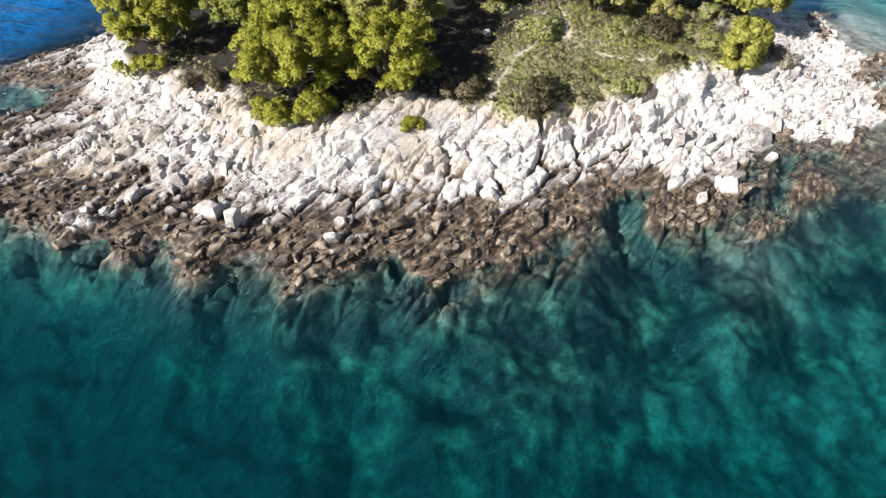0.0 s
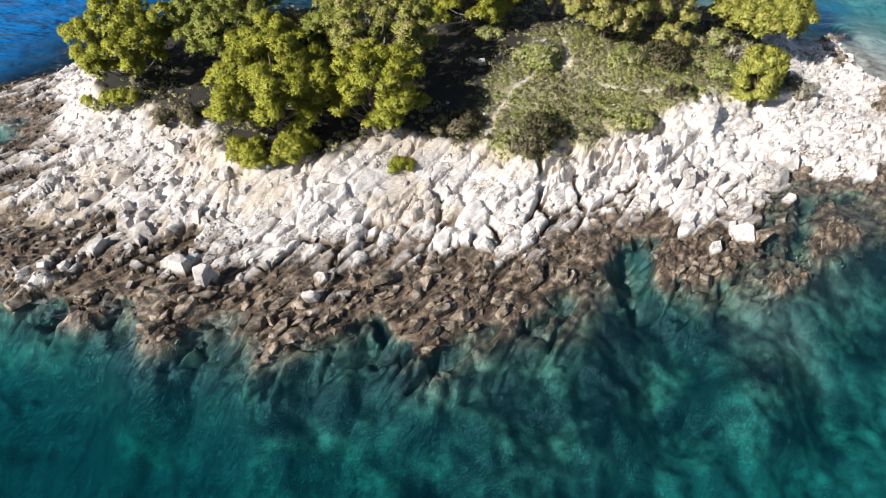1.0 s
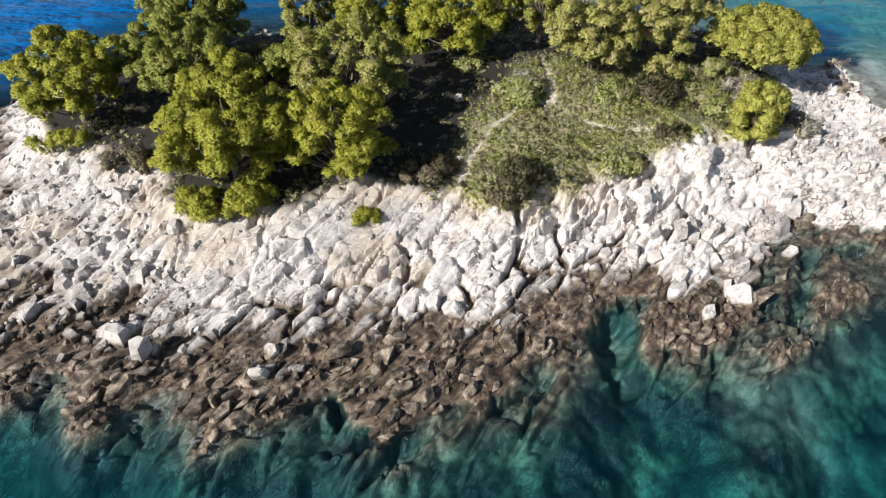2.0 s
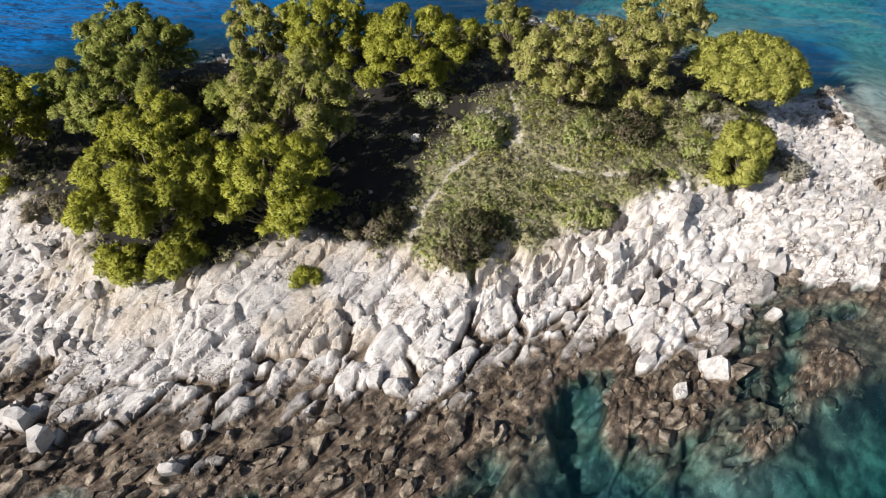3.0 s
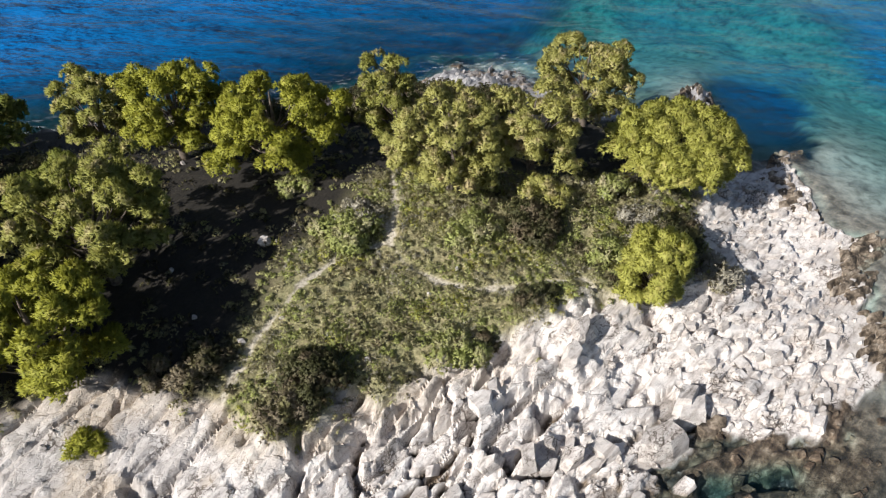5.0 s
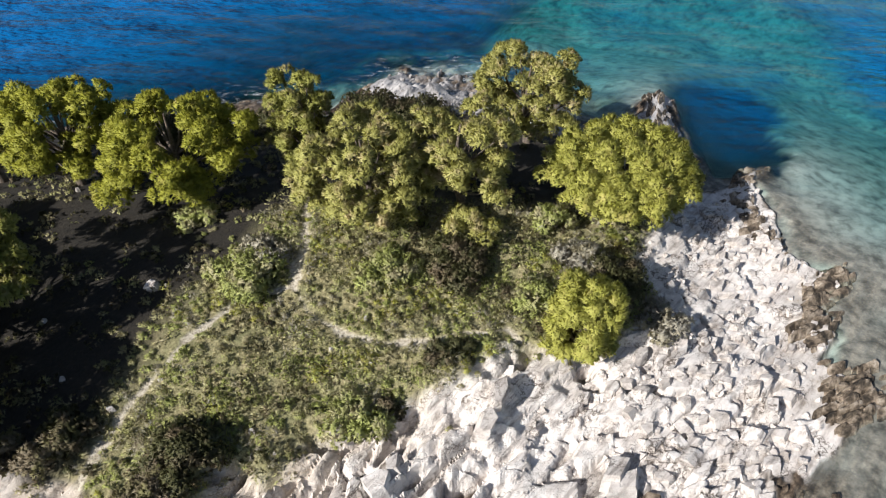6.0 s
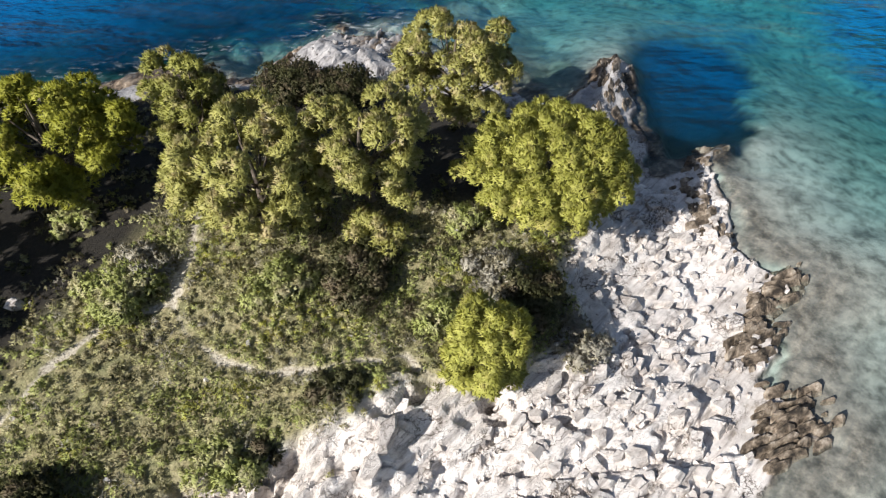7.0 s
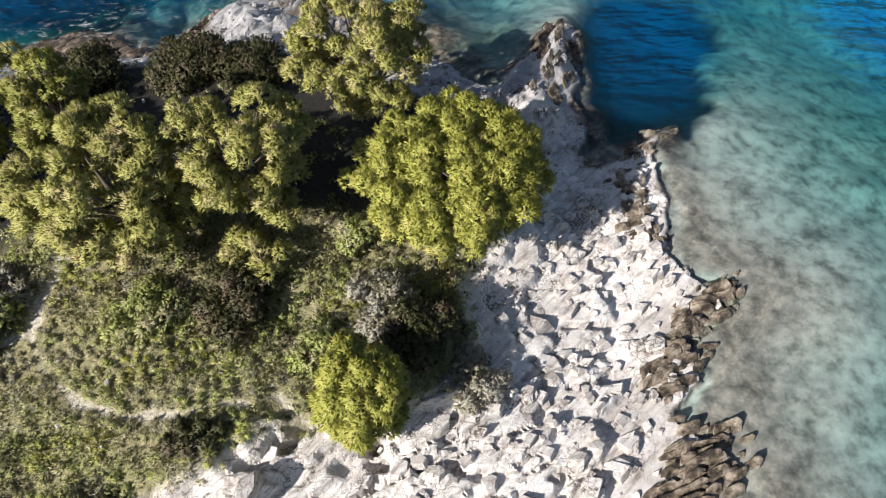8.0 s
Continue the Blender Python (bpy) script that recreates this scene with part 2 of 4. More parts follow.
def noise_node(nt, scale, detail=4, rough=0.6, kind="ShaderNodeTexNoise", coords=None):
    n = nt.nodes.new(kind)
    n.inputs["Scale"].default_value = scale
    if kind == "ShaderNodeTexNoise":
        n.inputs["Detail"].default_value, n.inputs["Roughness"].default_value = detail, rough
    if coords is not None:
        nt.links.new(coords, n.inputs["Vector"])
    return n


def ramp(nt, value, *stops):
    r = nt.nodes.new("ShaderNodeValToRGB")
    while len(r.color_ramp.elements) < len(stops):
        r.color_ramp.elements.new(0.5)
    for e, (p, c) in zip(r.color_ramp.elements, stops):
        e.position, e.color = p, (*c, 1) if len(c) == 3 else c
    nt.links.new(value, r.inputs[0])
    return r.outputs[0]


def mix(nt, fac, a, b, how="MIX"):
    n = nt.nodes.new("ShaderNodeMix")
    n.data_type, n.blend_type = "RGBA", how
    for sock, v in ((n.inputs[0], fac), (n.inputs[6], a), (n.inputs[7], b)):
        if isinstance(v, (int, float)):
            sock.default_value = v
        elif isinstance(v, tuple):
            sock.default_value = (*v, 1)
        else:
            nt.links.new(v, sock)
    return n.outputs[2]


def calc(nt, op, a, b=0.0, clamp=False):
    n = nt.nodes.new("ShaderNodeMath")
    n.operation, n.use_clamp = op, clamp
    for sock, v in ((n.inputs[0], a), (n.inputs[1], b)):
        if isinstance(v, (int, float)):
            sock.default_value = v
        else:
            nt.links.new(v, sock)
    return n.outputs[0]


def attribute(nt, name):
    n = nt.nodes.new("ShaderNodeAttribute")
    n.attribute_name = name
    return n.outputs["Fac"]


def bump(nt, height, strength, distance, bsdf):
    n = nt.nodes.new("ShaderNodeBump")
    n.inputs["Strength"].default_value, n.inputs["Distance"].default_value = strength, distance
    nt.links.new(height, n.inputs["Height"])
    nt.links.new(n.outputs[0], bsdf.inputs["Normal"])


def limestone_nodes(nt):
    """White karst limestone with the brown tide band of the shore. Returns colour, roughness, relief."""
    geo = nt.nodes.new("ShaderNodeNewGeometry")
    pos = geo.outputs["Position"]
    xyz = nt.nodes.new("ShaderNodeSeparateXYZ")
    nt.links.new(pos, xyz.inputs[0])
    big = noise_node(nt, 0.35, 5, 0.6, coords=pos).outputs[0]
    mid = noise_node(nt, 2.2, 6, 0.65, coords=pos).outputs[0]
    fine = noise_node(nt, 14.0, 5, 0.7, coords=pos).outputs[0]
    pale = ramp(nt, mid, (0.28, (0.47, 0.43, 0.40)), (0.42, (0.67, 0.63, 0.60)), (0.6, (0.78, 0.74, 0.71)), (0.76, (0.61, 0.55, 0.505)))
    lich = ramp(nt, fine, (0.3, (0.7, 0.68, 0.66)), (0.55, (1, 1, 1)))
    pale = mix(nt, 0.25, pale, lich, "MULTIPLY")
    along = nt.nodes.new("ShaderNodeMapping")
    along.vector_type = "TEXTURE"
    along.inputs["Rotation"].default_value = (0, 0, radians(48))
    along.inputs["Scale"].default_value = (1.6, 0.22, 0.3)
    nt.links.new(pos, along.inputs[0])
    streak = noise_node(nt, 1.1, 5, 0.62, coords=along.outputs[0]).outputs[0]
    pale = mix(nt, 0.8, pale, ramp(nt, streak, (0.35, (0.42, 0.39, 0.37)), (0.46, (0.88, 0.84, 0.82)), (0.56, (1, 1, 1))), "MULTIPLY")
    # grey weathering in patches
    grey = ramp(nt, big, (0.5, (0, 0, 0)), (0.68, (1, 1, 1)))
    west = nt.nodes.new("ShaderNodeMapRange")
    for n, v in zip(range(1, 5), (7.5, -1.0, 0.0, 0.5)):
        west.inputs[n].default_value = v
    nt.links.new(xyz.outputs[0], west.inputs[0])
    grey = calc(nt, "ADD", calc(nt, "MULTIPLY", grey, 0.5), west.outputs[0], True)
    pale = mix(nt, grey, pale, ramp(nt, mid, (0.35, (0.29, 0.265, 0.25)), (0.5, (0.41, 0.38, 0.365)), (0.65, (0.48, 0.45, 0.435))))
    brown = ramp(nt, mid, (0.33, (0.016, 0.012, 0.009)), (0.46, (0.09, 0.063, 0.043)), (0.57, (0.21, 0.16, 0.115)), (0.72, (0.42, 0.35, 0.275)))
    brown = mix(nt, 0.75, brown, ramp(nt, streak, (0.38, (0.22, 0.19, 0.17)), (0.52, (0.9, 0.88, 0.86)), (0.66, (1.5, 1.45, 1.4))), "MULTIPLY")
    brown = mix(nt, 0.6, brown, ramp(nt, fine, (0.3, (0.35, 0.33, 0.3)), (0.6, (1, 1, 1))), "MULTIPLY")
    # Shade of the northern shore put into the rock colour, growing with y.
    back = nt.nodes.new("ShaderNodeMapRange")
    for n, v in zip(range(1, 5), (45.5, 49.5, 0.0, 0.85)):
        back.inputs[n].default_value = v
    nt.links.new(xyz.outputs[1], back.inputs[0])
    shade_grey = ramp(nt, mid, (0.3, (0.16, 0.155, 0.16)), (0.5, (0.30, 0.29, 0.295)), (0.7, (0.44, 0.43, 0.43)))
    pale = mix(nt, back.outputs[0], pale, shade_grey)
    level = calc(nt, "ADD", xyz.outputs[2], calc(nt, "MULTIPLY", calc(nt, "SUBTRACT", big, 0.5), -0.5))
    level = calc(nt, "ADD", level, calc(nt, "MULTIPLY", calc(nt, "SUBTRACT", mid, 0.5), -0.5))
    reach = nt.nodes.new("ShaderNodeMapRange")
    for n, v in zip(range(1, 5), (8.0, 18.0, 0.08, 0.5)):
        reach.inputs[n].default_value = v
    nt.links.new(xyz.outputs[0], reach.inputs[0])
    level = calc(nt, "ADD", level, reach.outputs[0])
    tide = ramp(nt, level, (0.34, (1, 1, 1)), (0.56, (0, 0, 0)))
    tide = calc(nt, "MAXIMUM", tide, attribute(nt, "tide"))
    blot = noise_node(nt, 0.55, 6, 0.62, coords=pos).outputs[0]
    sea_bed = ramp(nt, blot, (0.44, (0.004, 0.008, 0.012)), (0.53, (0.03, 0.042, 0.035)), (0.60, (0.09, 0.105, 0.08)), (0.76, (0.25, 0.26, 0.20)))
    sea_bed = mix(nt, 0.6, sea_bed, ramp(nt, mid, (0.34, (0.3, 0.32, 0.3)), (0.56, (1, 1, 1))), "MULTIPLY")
    pebble = noise_node(nt, 1.1, 4, 0.6, coords=pos).outputs[0]
    grain = ramp(nt, pebble, (0.32, (0.20, 0.19, 0.17)), (0.46, (0.36, 0.345, 0.31)), (0.68, (0.47, 0.45, 0.405)))
    grain = mix(nt, 0.3, grain, ramp(nt, blot, (0.36, (0.45, 0.45, 0.42)), (0.55, (1, 1, 1))), "MULTIPLY")
    grain = mix(nt, 0.5, grain, ramp(nt, mid, (0.35, (0.4, 0.4, 0.38)), (0.55, (1, 1, 1))), "MULTIPLY")
    sea_bed = mix(nt, attribute(nt, "sand"), sea_bed, grain)
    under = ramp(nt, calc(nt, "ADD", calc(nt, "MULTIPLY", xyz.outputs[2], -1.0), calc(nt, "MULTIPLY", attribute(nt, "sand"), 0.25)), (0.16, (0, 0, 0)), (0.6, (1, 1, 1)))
    # Weed colour in the west; the same dark tone paints the pine shadow.
    sea_bed = mix(nt, attribute(nt, "weed_shadow"), sea_bed, (0.004, 0.012, 0.021))
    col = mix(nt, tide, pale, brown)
    wet = ramp(nt, level, (0.1, (0.35, 0.35, 0.35)), (0.4, (0.9, 0.9, 0.9)))
    crack = nt.nodes.new("ShaderNodeTexVoronoi")
    crack.feature, crack.inputs["Scale"].default_value = "DISTANCE_TO_EDGE", 2.6
    shift = nt.nodes.new("ShaderNodeVectorMath")
    shift.operation = "ADD"
    nt.links.new(pos, shift.inputs[0]), nt.links.new(noise_node(nt, 2.5, 3, 0.6, coords=pos).outputs[1], shift.inputs[1])
    lean = nt.nodes.new("ShaderNodeMapping")
    lean.vector_type = "TEXTURE"
    lean.inputs["Rotation"].default_value = (0, 0, radians(42))
    lean.inputs["Scale"].default_value = (1.9, 0.6, 0.8)
    nt.links.new(shift.outputs[0], lean.inputs[0])
    nt.links.new(lean.outputs[0], crack.inputs["Vector"])
    split = ramp(nt, crack.outputs["Distance"], (0.0, (0, 0, 0)), (0.09, (1, 1, 1)))
    fissure = nt.nodes.new("ShaderNodeTexVoronoi")
    fissure.feature, fissure.inputs["Scale"].default_value = "DISTANCE_TO_EDGE", 0.9
    nt.links.new(lean.outputs[0], fissure.inputs["Vector"])
    gap = calc(nt, "MINIMUM", calc(nt, "MULTIPLY", crack.outputs["Distance"], 1.3), fissure.outputs["Distance"])
    gap = ramp(nt, gap, (0.01, (0.2, 0.175, 0.155)), (0.042, (1, 1, 1)))
    shut = ramp(nt, noise_node(nt, 0.9, 4, 0.6, coords=pos).outputs[0], (0.45, (0, 0, 0)), (0.60, (1, 1, 1)))
    col = mix(nt, shut, col, mix(nt, 1.0, col, gap, "MULTIPLY"))
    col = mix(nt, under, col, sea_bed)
    relief = calc(nt, "ADD", calc(nt, "MULTIPLY", mid, 0.45), calc(nt, "MULTIPLY", fine, 0.2))
    relief = calc(nt, "ADD", relief, calc(nt, "MULTIPLY", split, 0.12))
    relief = calc(nt, "ADD", relief, calc(nt, "MULTIPLY", streak, 0.7))
    return col, wet, relief, pos


def make_limestone():
    m, nodes, links, bsdf = material("limestone")
    nt = m.node_tree
    col, wet, relief, pos = limestone_nodes(nt)
    info = nt.nodes.new("ShaderNodeObjectInfo")
    shade = ramp(nt, info.outputs["Random"], (0.0, (0.78, 0.76, 0.74)), (1.0, (1.0, 1.0, 1.0)))
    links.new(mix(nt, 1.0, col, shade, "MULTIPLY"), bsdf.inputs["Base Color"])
    links.new(wet, bsdf.inputs["Roughness"])
    bump(nt, relief, 0.7, 0.16, bsdf)
    return m


def make_tide_rock():
    m, nodes, links, bsdf = material("tide_rock")
    nt = m.node_tree
    geo = nt.nodes.new("ShaderNodeNewGeometry")
    pos = geo.outputs["Position"]
    mid, fine = noise_node(nt, 2.6, 6, 0.65, coords=pos).outputs[0], noise_node(nt, 14, 5, 0.7, coords=pos).outputs[0]
    col = ramp(nt, mid, (0.37, (0.025, 0.018, 0.012)), (0.46, (0.11, 0.083, 0.058)), (0.55, (0.27, 0.213, 0.158)), (0.69, (0.54, 0.465, 0.38)))
    col = mix(nt, 0.6, col, ramp(nt, fine, (0.3, (0.4, 0.37, 0.34)), (0.6, (1, 1, 1))), "MULTIPLY")
    links.new(col, bsdf.inputs["Base Color"])
    bsdf.inputs["Roughness"].default_value = 0.7
    bump(nt, calc(nt, "ADD", mid, calc(nt, "MULTIPLY", fine, 0.4)), 0.8, 0.14, bsdf)
    return m


def make_ground():
    m, nodes, links, bsdf = material("ground")
    nt = m.node_tree
    col, wet, relief, pos = limestone_nodes(nt)
    fine = noise_node(nt, 9.0, 6, 0.7, coords=pos).outputs[0]
    mid = noise_node(nt, 1.3, 5, 0.6, coords=pos).outputs[0]
    dirt = ramp(nt, fine, (0.3, (0.26, 0.20, 0.14)), (0.6, (0.46, 0.38, 0.29)), (0.75, (0.56, 0.49, 0.40)))
    col = mix(nt, calc(nt, "MULTIPLY", attribute(nt, "soil"), 0.6), col, dirt)
    turf = ramp(nt, fine, (0.3, (0.10, 0.09, 0.05)), (0.5, (0.27, 0.24, 0.135)), (0.7, (0.46, 0.40, 0.26)))
    turf = mix(nt, 0.6, turf, ramp(nt, mid, (0.35, (0.5, 0.62, 0.4)), (0.65, (1, 0.95, 0.85))), "MULTIPLY")
    # Fallen needles with the pines' shade in their colour, hence nearly black.
    shaded_duff = ramp(nt, fine, (0.3, (0.008, 0.0065, 0.005)), (0.6, (0.02, 0.016, 0.011)), (0.85, (0.10, 0.08, 0.06)))
    cover = mix(nt, attribute(nt, "shaded_litter"), turf, shaded_duff)
    cover = mix(nt, attribute(nt, "path"), cover, ramp(nt, fine, (0.35, (0.24, 0.20, 0.15)), (0.55, (0.52, 0.47, 0.38))))
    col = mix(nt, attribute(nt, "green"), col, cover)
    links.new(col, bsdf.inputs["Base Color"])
    links.new(mix(nt, attribute(nt, "green"), wet, (0.95, 0.95, 0.95)), bsdf.inputs["Roughness"])
    relief = calc(nt, "MULTIPLY", relief, calc(nt, "SUBTRACT", 1.0, calc(nt, "MULTIPLY", attribute(nt, "sand"), 0.85)))
    bump(nt, relief, 0.7, 0.16, bsdf)
    return m


def make_water():
    m, nodes, links, bsdf = material("sea_water")
    nt = m.node_tree
    nodes.remove(bsdf)
    out = nodes["Material Output"]
    geo = nt.nodes.new("ShaderNodeNewGeometry")
    pos = geo.outputs["Position"]
    depth = attribute(nt, "depth")
    comb = nt.nodes.new("ShaderNodeCombineColor")
    for n, k in enumerate((0.46, 0.074, 0.067)):
        links.new(calc(nt, "POWER", 2.718, calc(nt, "MULTIPLY", depth, -k)), comb.inputs[n])
    clear = nt.nodes.new("ShaderNodeBsdfTransparent")
    links.new(comb.outputs[0], clear.inputs[0])
    body = nt.nodes.new("ShaderNodeBsdfDiffuse")
    far = attribute(nt, "offshore")
    body_col = mix(nt, far, (0.0, 0.035, 0.047), (0.0, 0.12, 0.36))
    links.new(body_col, body.inputs[0])
    murk = calc(nt, "ADD", 0.07, calc(nt, "MULTIPLY", far, 0.22))
    veil = calc(nt, "SUBTRACT", 1.0, calc(nt, "POWER", 2.718, calc(nt, "MULTIPLY", calc(nt, "MULTIPLY", depth, -1.0), murk)))
    s1 = nt.nodes.new("ShaderNodeMixShader")
    links.new(veil, s1.inputs[0]), links.new(clear.outputs[0], s1.inputs[1]), links.new(body.outputs[0], s1.inputs[2])
    # ripples
    stretch = nt.nodes.new("ShaderNodeMapping")
    stretch.inputs["Rotation"].default_value = (0, 0, radians(-25))
    stretch.inputs["Scale"].default_value = (0.55, 1.5, 1)
    links.new(pos, stretch.inputs[0])
    w1 = noise_node(nt, 0.55, 3, 0.55, coords=stretch.outputs[0]).outputs[0]
    w2 = noise_node(nt, 2.6, 3, 0.55, coords=stretch.outputs[0]).outputs[0]
    w3 = noise_node(nt, 0.16, 3, 0.6, coords=stretch.outputs[0]).outputs[0]
    h = calc(nt, "ADD", calc(nt, "ADD", w1, calc(nt, "MULTIPLY", w2, 0.22)), calc(nt, "MULTIPLY", w3, 1.2))
    bmp = nt.nodes.new("ShaderNodeBump")
    bmp.inputs["Distance"].default_value = 2.2
    links.new(calc(nt, "ADD", 0.22, calc(nt, "MULTIPLY", far, 0.7)), bmp.inputs["Strength"])
    links.new(h, bmp.inputs["Height"])
    calm = nt.nodes.new("ShaderNodeBump")
    calm.inputs["Distance"].default_value, calm.inputs["Strength"].default_value = 0.6, 0.24
    links.new(h, calm.inputs["Height"])
    gloss = nt.nodes.new("ShaderNodeBsdfGlossy")
    gloss.inputs["Roughness"].default_value = 0.08
    links.new(calm.outputs[0], gloss.inputs["Normal"])
    links.new(bmp.outputs[0], body.inputs["Normal"])
    side_on = nt.nodes.new("ShaderNodeLayerWeight")
    side_on.inputs["Blend"].default_value = 0.5
    links.new(calm.outputs[0], side_on.inputs["Normal"])
    sheen = calc(nt, "ADD", 0.02, calc(nt, "MULTIPLY", calc(nt, "POWER", side_on.outputs["Facing"], 5.0), 0.8))
    s2 = nt.nodes.new("ShaderNodeMixShader")
    links.new(sheen, s2.inputs[0]), links.new(s1.outputs[0], s2.inputs[1]), links.new(gloss.outputs[0], s2.inputs[2])
    # foam where the swell breaks
    foam = nt.nodes.new("ShaderNodeBsdfDiffuse")
    foam.inputs[0].default_value = (0.75, 0.78, 0.8, 1)
    f = noise_node(nt, 2.2, 8, 0.72, coords=stretch.outputs[0]).outputs[0]
    mask = calc(nt, "MULTIPLY", ramp(nt, f, (0.54, (0, 0, 0)), (0.70, (0.8, 0.8, 0.8))), attribute(nt, "foam"))
    s3 = nt.nodes.new("ShaderNodeMixShader")
    links.new(mask, s3.inputs[0]), links.new(s2.outputs[0], s3.inputs[1]), links.new(foam.outputs[0], s3.inputs[2])
    links.new(s3.outputs[0], out.inputs["Surface"])
    return m


def make_leaf(name, dark, light, brown, brown_share=0.2):
    m, nodes, links, bsdf = material(name)
    nt = m.node_tree
    geo = nt.nodes.new("ShaderNodeNewGeometry")
    mid = noise_node(nt, 1.6, 4, 0.6, coords=geo.outputs["Position"]).outputs[0]
    each = geo.outputs["Random Per Island"]
    tone = ramp(nt, noise_node(nt, 3.2, 3, 0.6, coords=geo.outputs["Position"]).outputs[0], (0.32, (0, 0, 0)), (0.68, (1, 1, 1)))
    col = mix(nt, calc(nt, "ADD", calc(nt, "MULTIPLY", each, 0.4), calc(nt, "MULTIPLY", tone, 0.6)), dark, light)
    col = mix(nt, ramp(nt, mid, (0.62 - 0.5 * brown_share, (0, 0, 0)), (0.78 - 0.5 * brown_share, (1, 1, 1))), col, brown)
    links.new(col, bsdf.inputs["Base Color"])
    bsdf.inputs["Roughness"].default_value = 0.6
    bsdf.inputs["Specular IOR Level"].default_value = 0.3
    trans = nt.nodes.new("ShaderNodeBsdfTranslucent")
    links.new(col, trans.inputs[0])
    s = nt.nodes.new("ShaderNodeMixShader")
    s.inputs[0].default_value = 0.3
    links.new(bsdf.outputs[0], s.inputs[1]), links.new(trans.outputs[0], s.inputs[2])
    links.new(s.outputs[0], nodes["Material Output"].inputs["Surface"])
    return m


def make_bark():
    m, nodes, links, bsdf = material("pine_bark")
    nt = m.node_tree
    geo = nt.nodes.new("ShaderNodeNewGeometry")
    n = noise_node(nt, 9, 6, 0.7, coords=geo.outputs["Position"]).outputs[0]
    links.new(ramp(nt, n, (0.3, (0.05, 0.04, 0.032)), (0.55, (0.15, 0.12, 0.095)), (0.75, (0.28, 0.24, 0.2))), bsdf.inputs["Base Color"])
    bsdf.inputs["Roughness"].default_value = 0.9
    bump(nt, n, 0.6, 0.05, bsdf)
    return m


TIDE_ROCK = make_tide_rock()
LIMESTONE, GROUND, WATER, BARK = make_limestone(), make_ground(), make_water(), make_bark()
NEEDLE = make_leaf("pine_needle", (0.20, 0.215, 0.022), (0.45, 0.44, 0.065), (0.34, 0.30, 0.08), 0.1)
NEEDLE_DEEP = make_leaf("deep_green_pine_needle", (0.15, 0.175, 0.032), (0.34, 0.36, 0.08), (0.30, 0.26, 0.09), 0.12)
NEEDLE_BRIGHT = make_leaf("bright_pine_needle", (0.32, 0.33, 0.055), (0.52, 0.50, 0.14), (0.50, 0.43, 0.16), 0.1)
NEEDLE_GREY = make_leaf("weathered_pine_needle", (0.28, 0.275, 0.075), (0.52, 0.50, 0.165), (0.52, 0.43, 0.24), 0.2)
NEEDLE_OLIVE = make_leaf("olive_pine_needle", (0.20, 0.21, 0.045), (0.41, 0.405, 0.105), (0.45, 0.38, 0.20), 0.2)
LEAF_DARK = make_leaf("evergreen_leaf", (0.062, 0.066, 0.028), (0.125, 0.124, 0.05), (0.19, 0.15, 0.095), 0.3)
LEAF_BROWN = make_leaf("dry_scrub_leaf", (0.33, 0.30, 0.165), (0.49, 0.445, 0.27), (0.42, 0.42, 0.18), 0.3)
LEAF_RUST = make_leaf("brown_bush_leaf", (0.17, 0.14, 0.095), (0.30, 0.25, 0.17), (0.20, 0.19, 0.08), 0.3)
LEAF_GREEN = make_leaf("scrub_leaf", (0.30, 0.33, 0.10), (0.48, 0.51, 0.185), (0.50, 0.45, 0.28), 0.3)
LEAF_GREY = make_leaf("grey_twig_leaf", (0.34, 0.32, 0.26), (0.58, 0.54, 0.46), (0.40, 0.36, 0.24), 0.3)


# ---- mesh makers ----
def sheet(name, gx, gy, z, layers, mat):
    ny, nx = gx.shape
    co = np.stack([gx.ravel(), gy.ravel(), z.ravel()], 1).astype(np.float32)
    i = (np.arange(ny - 1)[:, None] * nx + np.arange(nx - 1)[None]).ravel()
    quads = np.stack([i, i + 1, i + nx + 1, i + nx], 1).astype(np.int32)
    me = bpy.data.meshes.new(name)
    me.vertices.add(len(co)), me.loops.add(quads.size), me.polygons.add(len(quads))
    me.vertices.foreach_set("co", co.ravel())
    me.loops.foreach_set("vertex_index", quads.ravel())
    me.polygons.foreach_set("loop_start", np.arange(0, quads.size, 4, dtype=np.int32))
    me.update(calc_edges=True)
    for key, values in layers.items():
        me.attributes.new(key, "FLOAT", "POINT").data.foreach_set("value", values.ravel().astype(np.float32))
    me.materials.append(mat)
    return new(name, me)


def tris_mesh(name, co, faces, mat):
    """A mesh from arrays of corners (n, 3) and faces (m, 3 or 4)."""
    k = faces.shape[1]
    me = bpy.data.meshes.new(name)
    me.vertices.add(len(co)), me.loops.add(faces.size), me.polygons.add(len(faces))
    me.vertices.foreach_set("co", np.ascontiguousarray(co, np.float32).ravel())
    me.loops.foreach_set("vertex_index", faces.astype(np.int32).ravel())
    me.polygons.foreach_set("loop_start", np.arange(0, faces.size, k, dtype=np.int32))
    me.update(calc_edges=True)
    me.materials.append(mat)
    return me


def part(name, data, parent, label=""):
    ob = new(name, data)
    ob.parent = parent
    return tagged(ob, label) if label else ob


def steps(core, far):
    """A row of coordinates that goes on past its ends in growing steps."""
    grow, low, high, left, right = core[-1] - core[-2], core[0], core[-1], [], []
    while high < far:
        grow *= 1.22
        low, high = low - grow, high + grow
        left.append(low), right.append(high)
    return np.array(left[::-1] + list(core) + right)


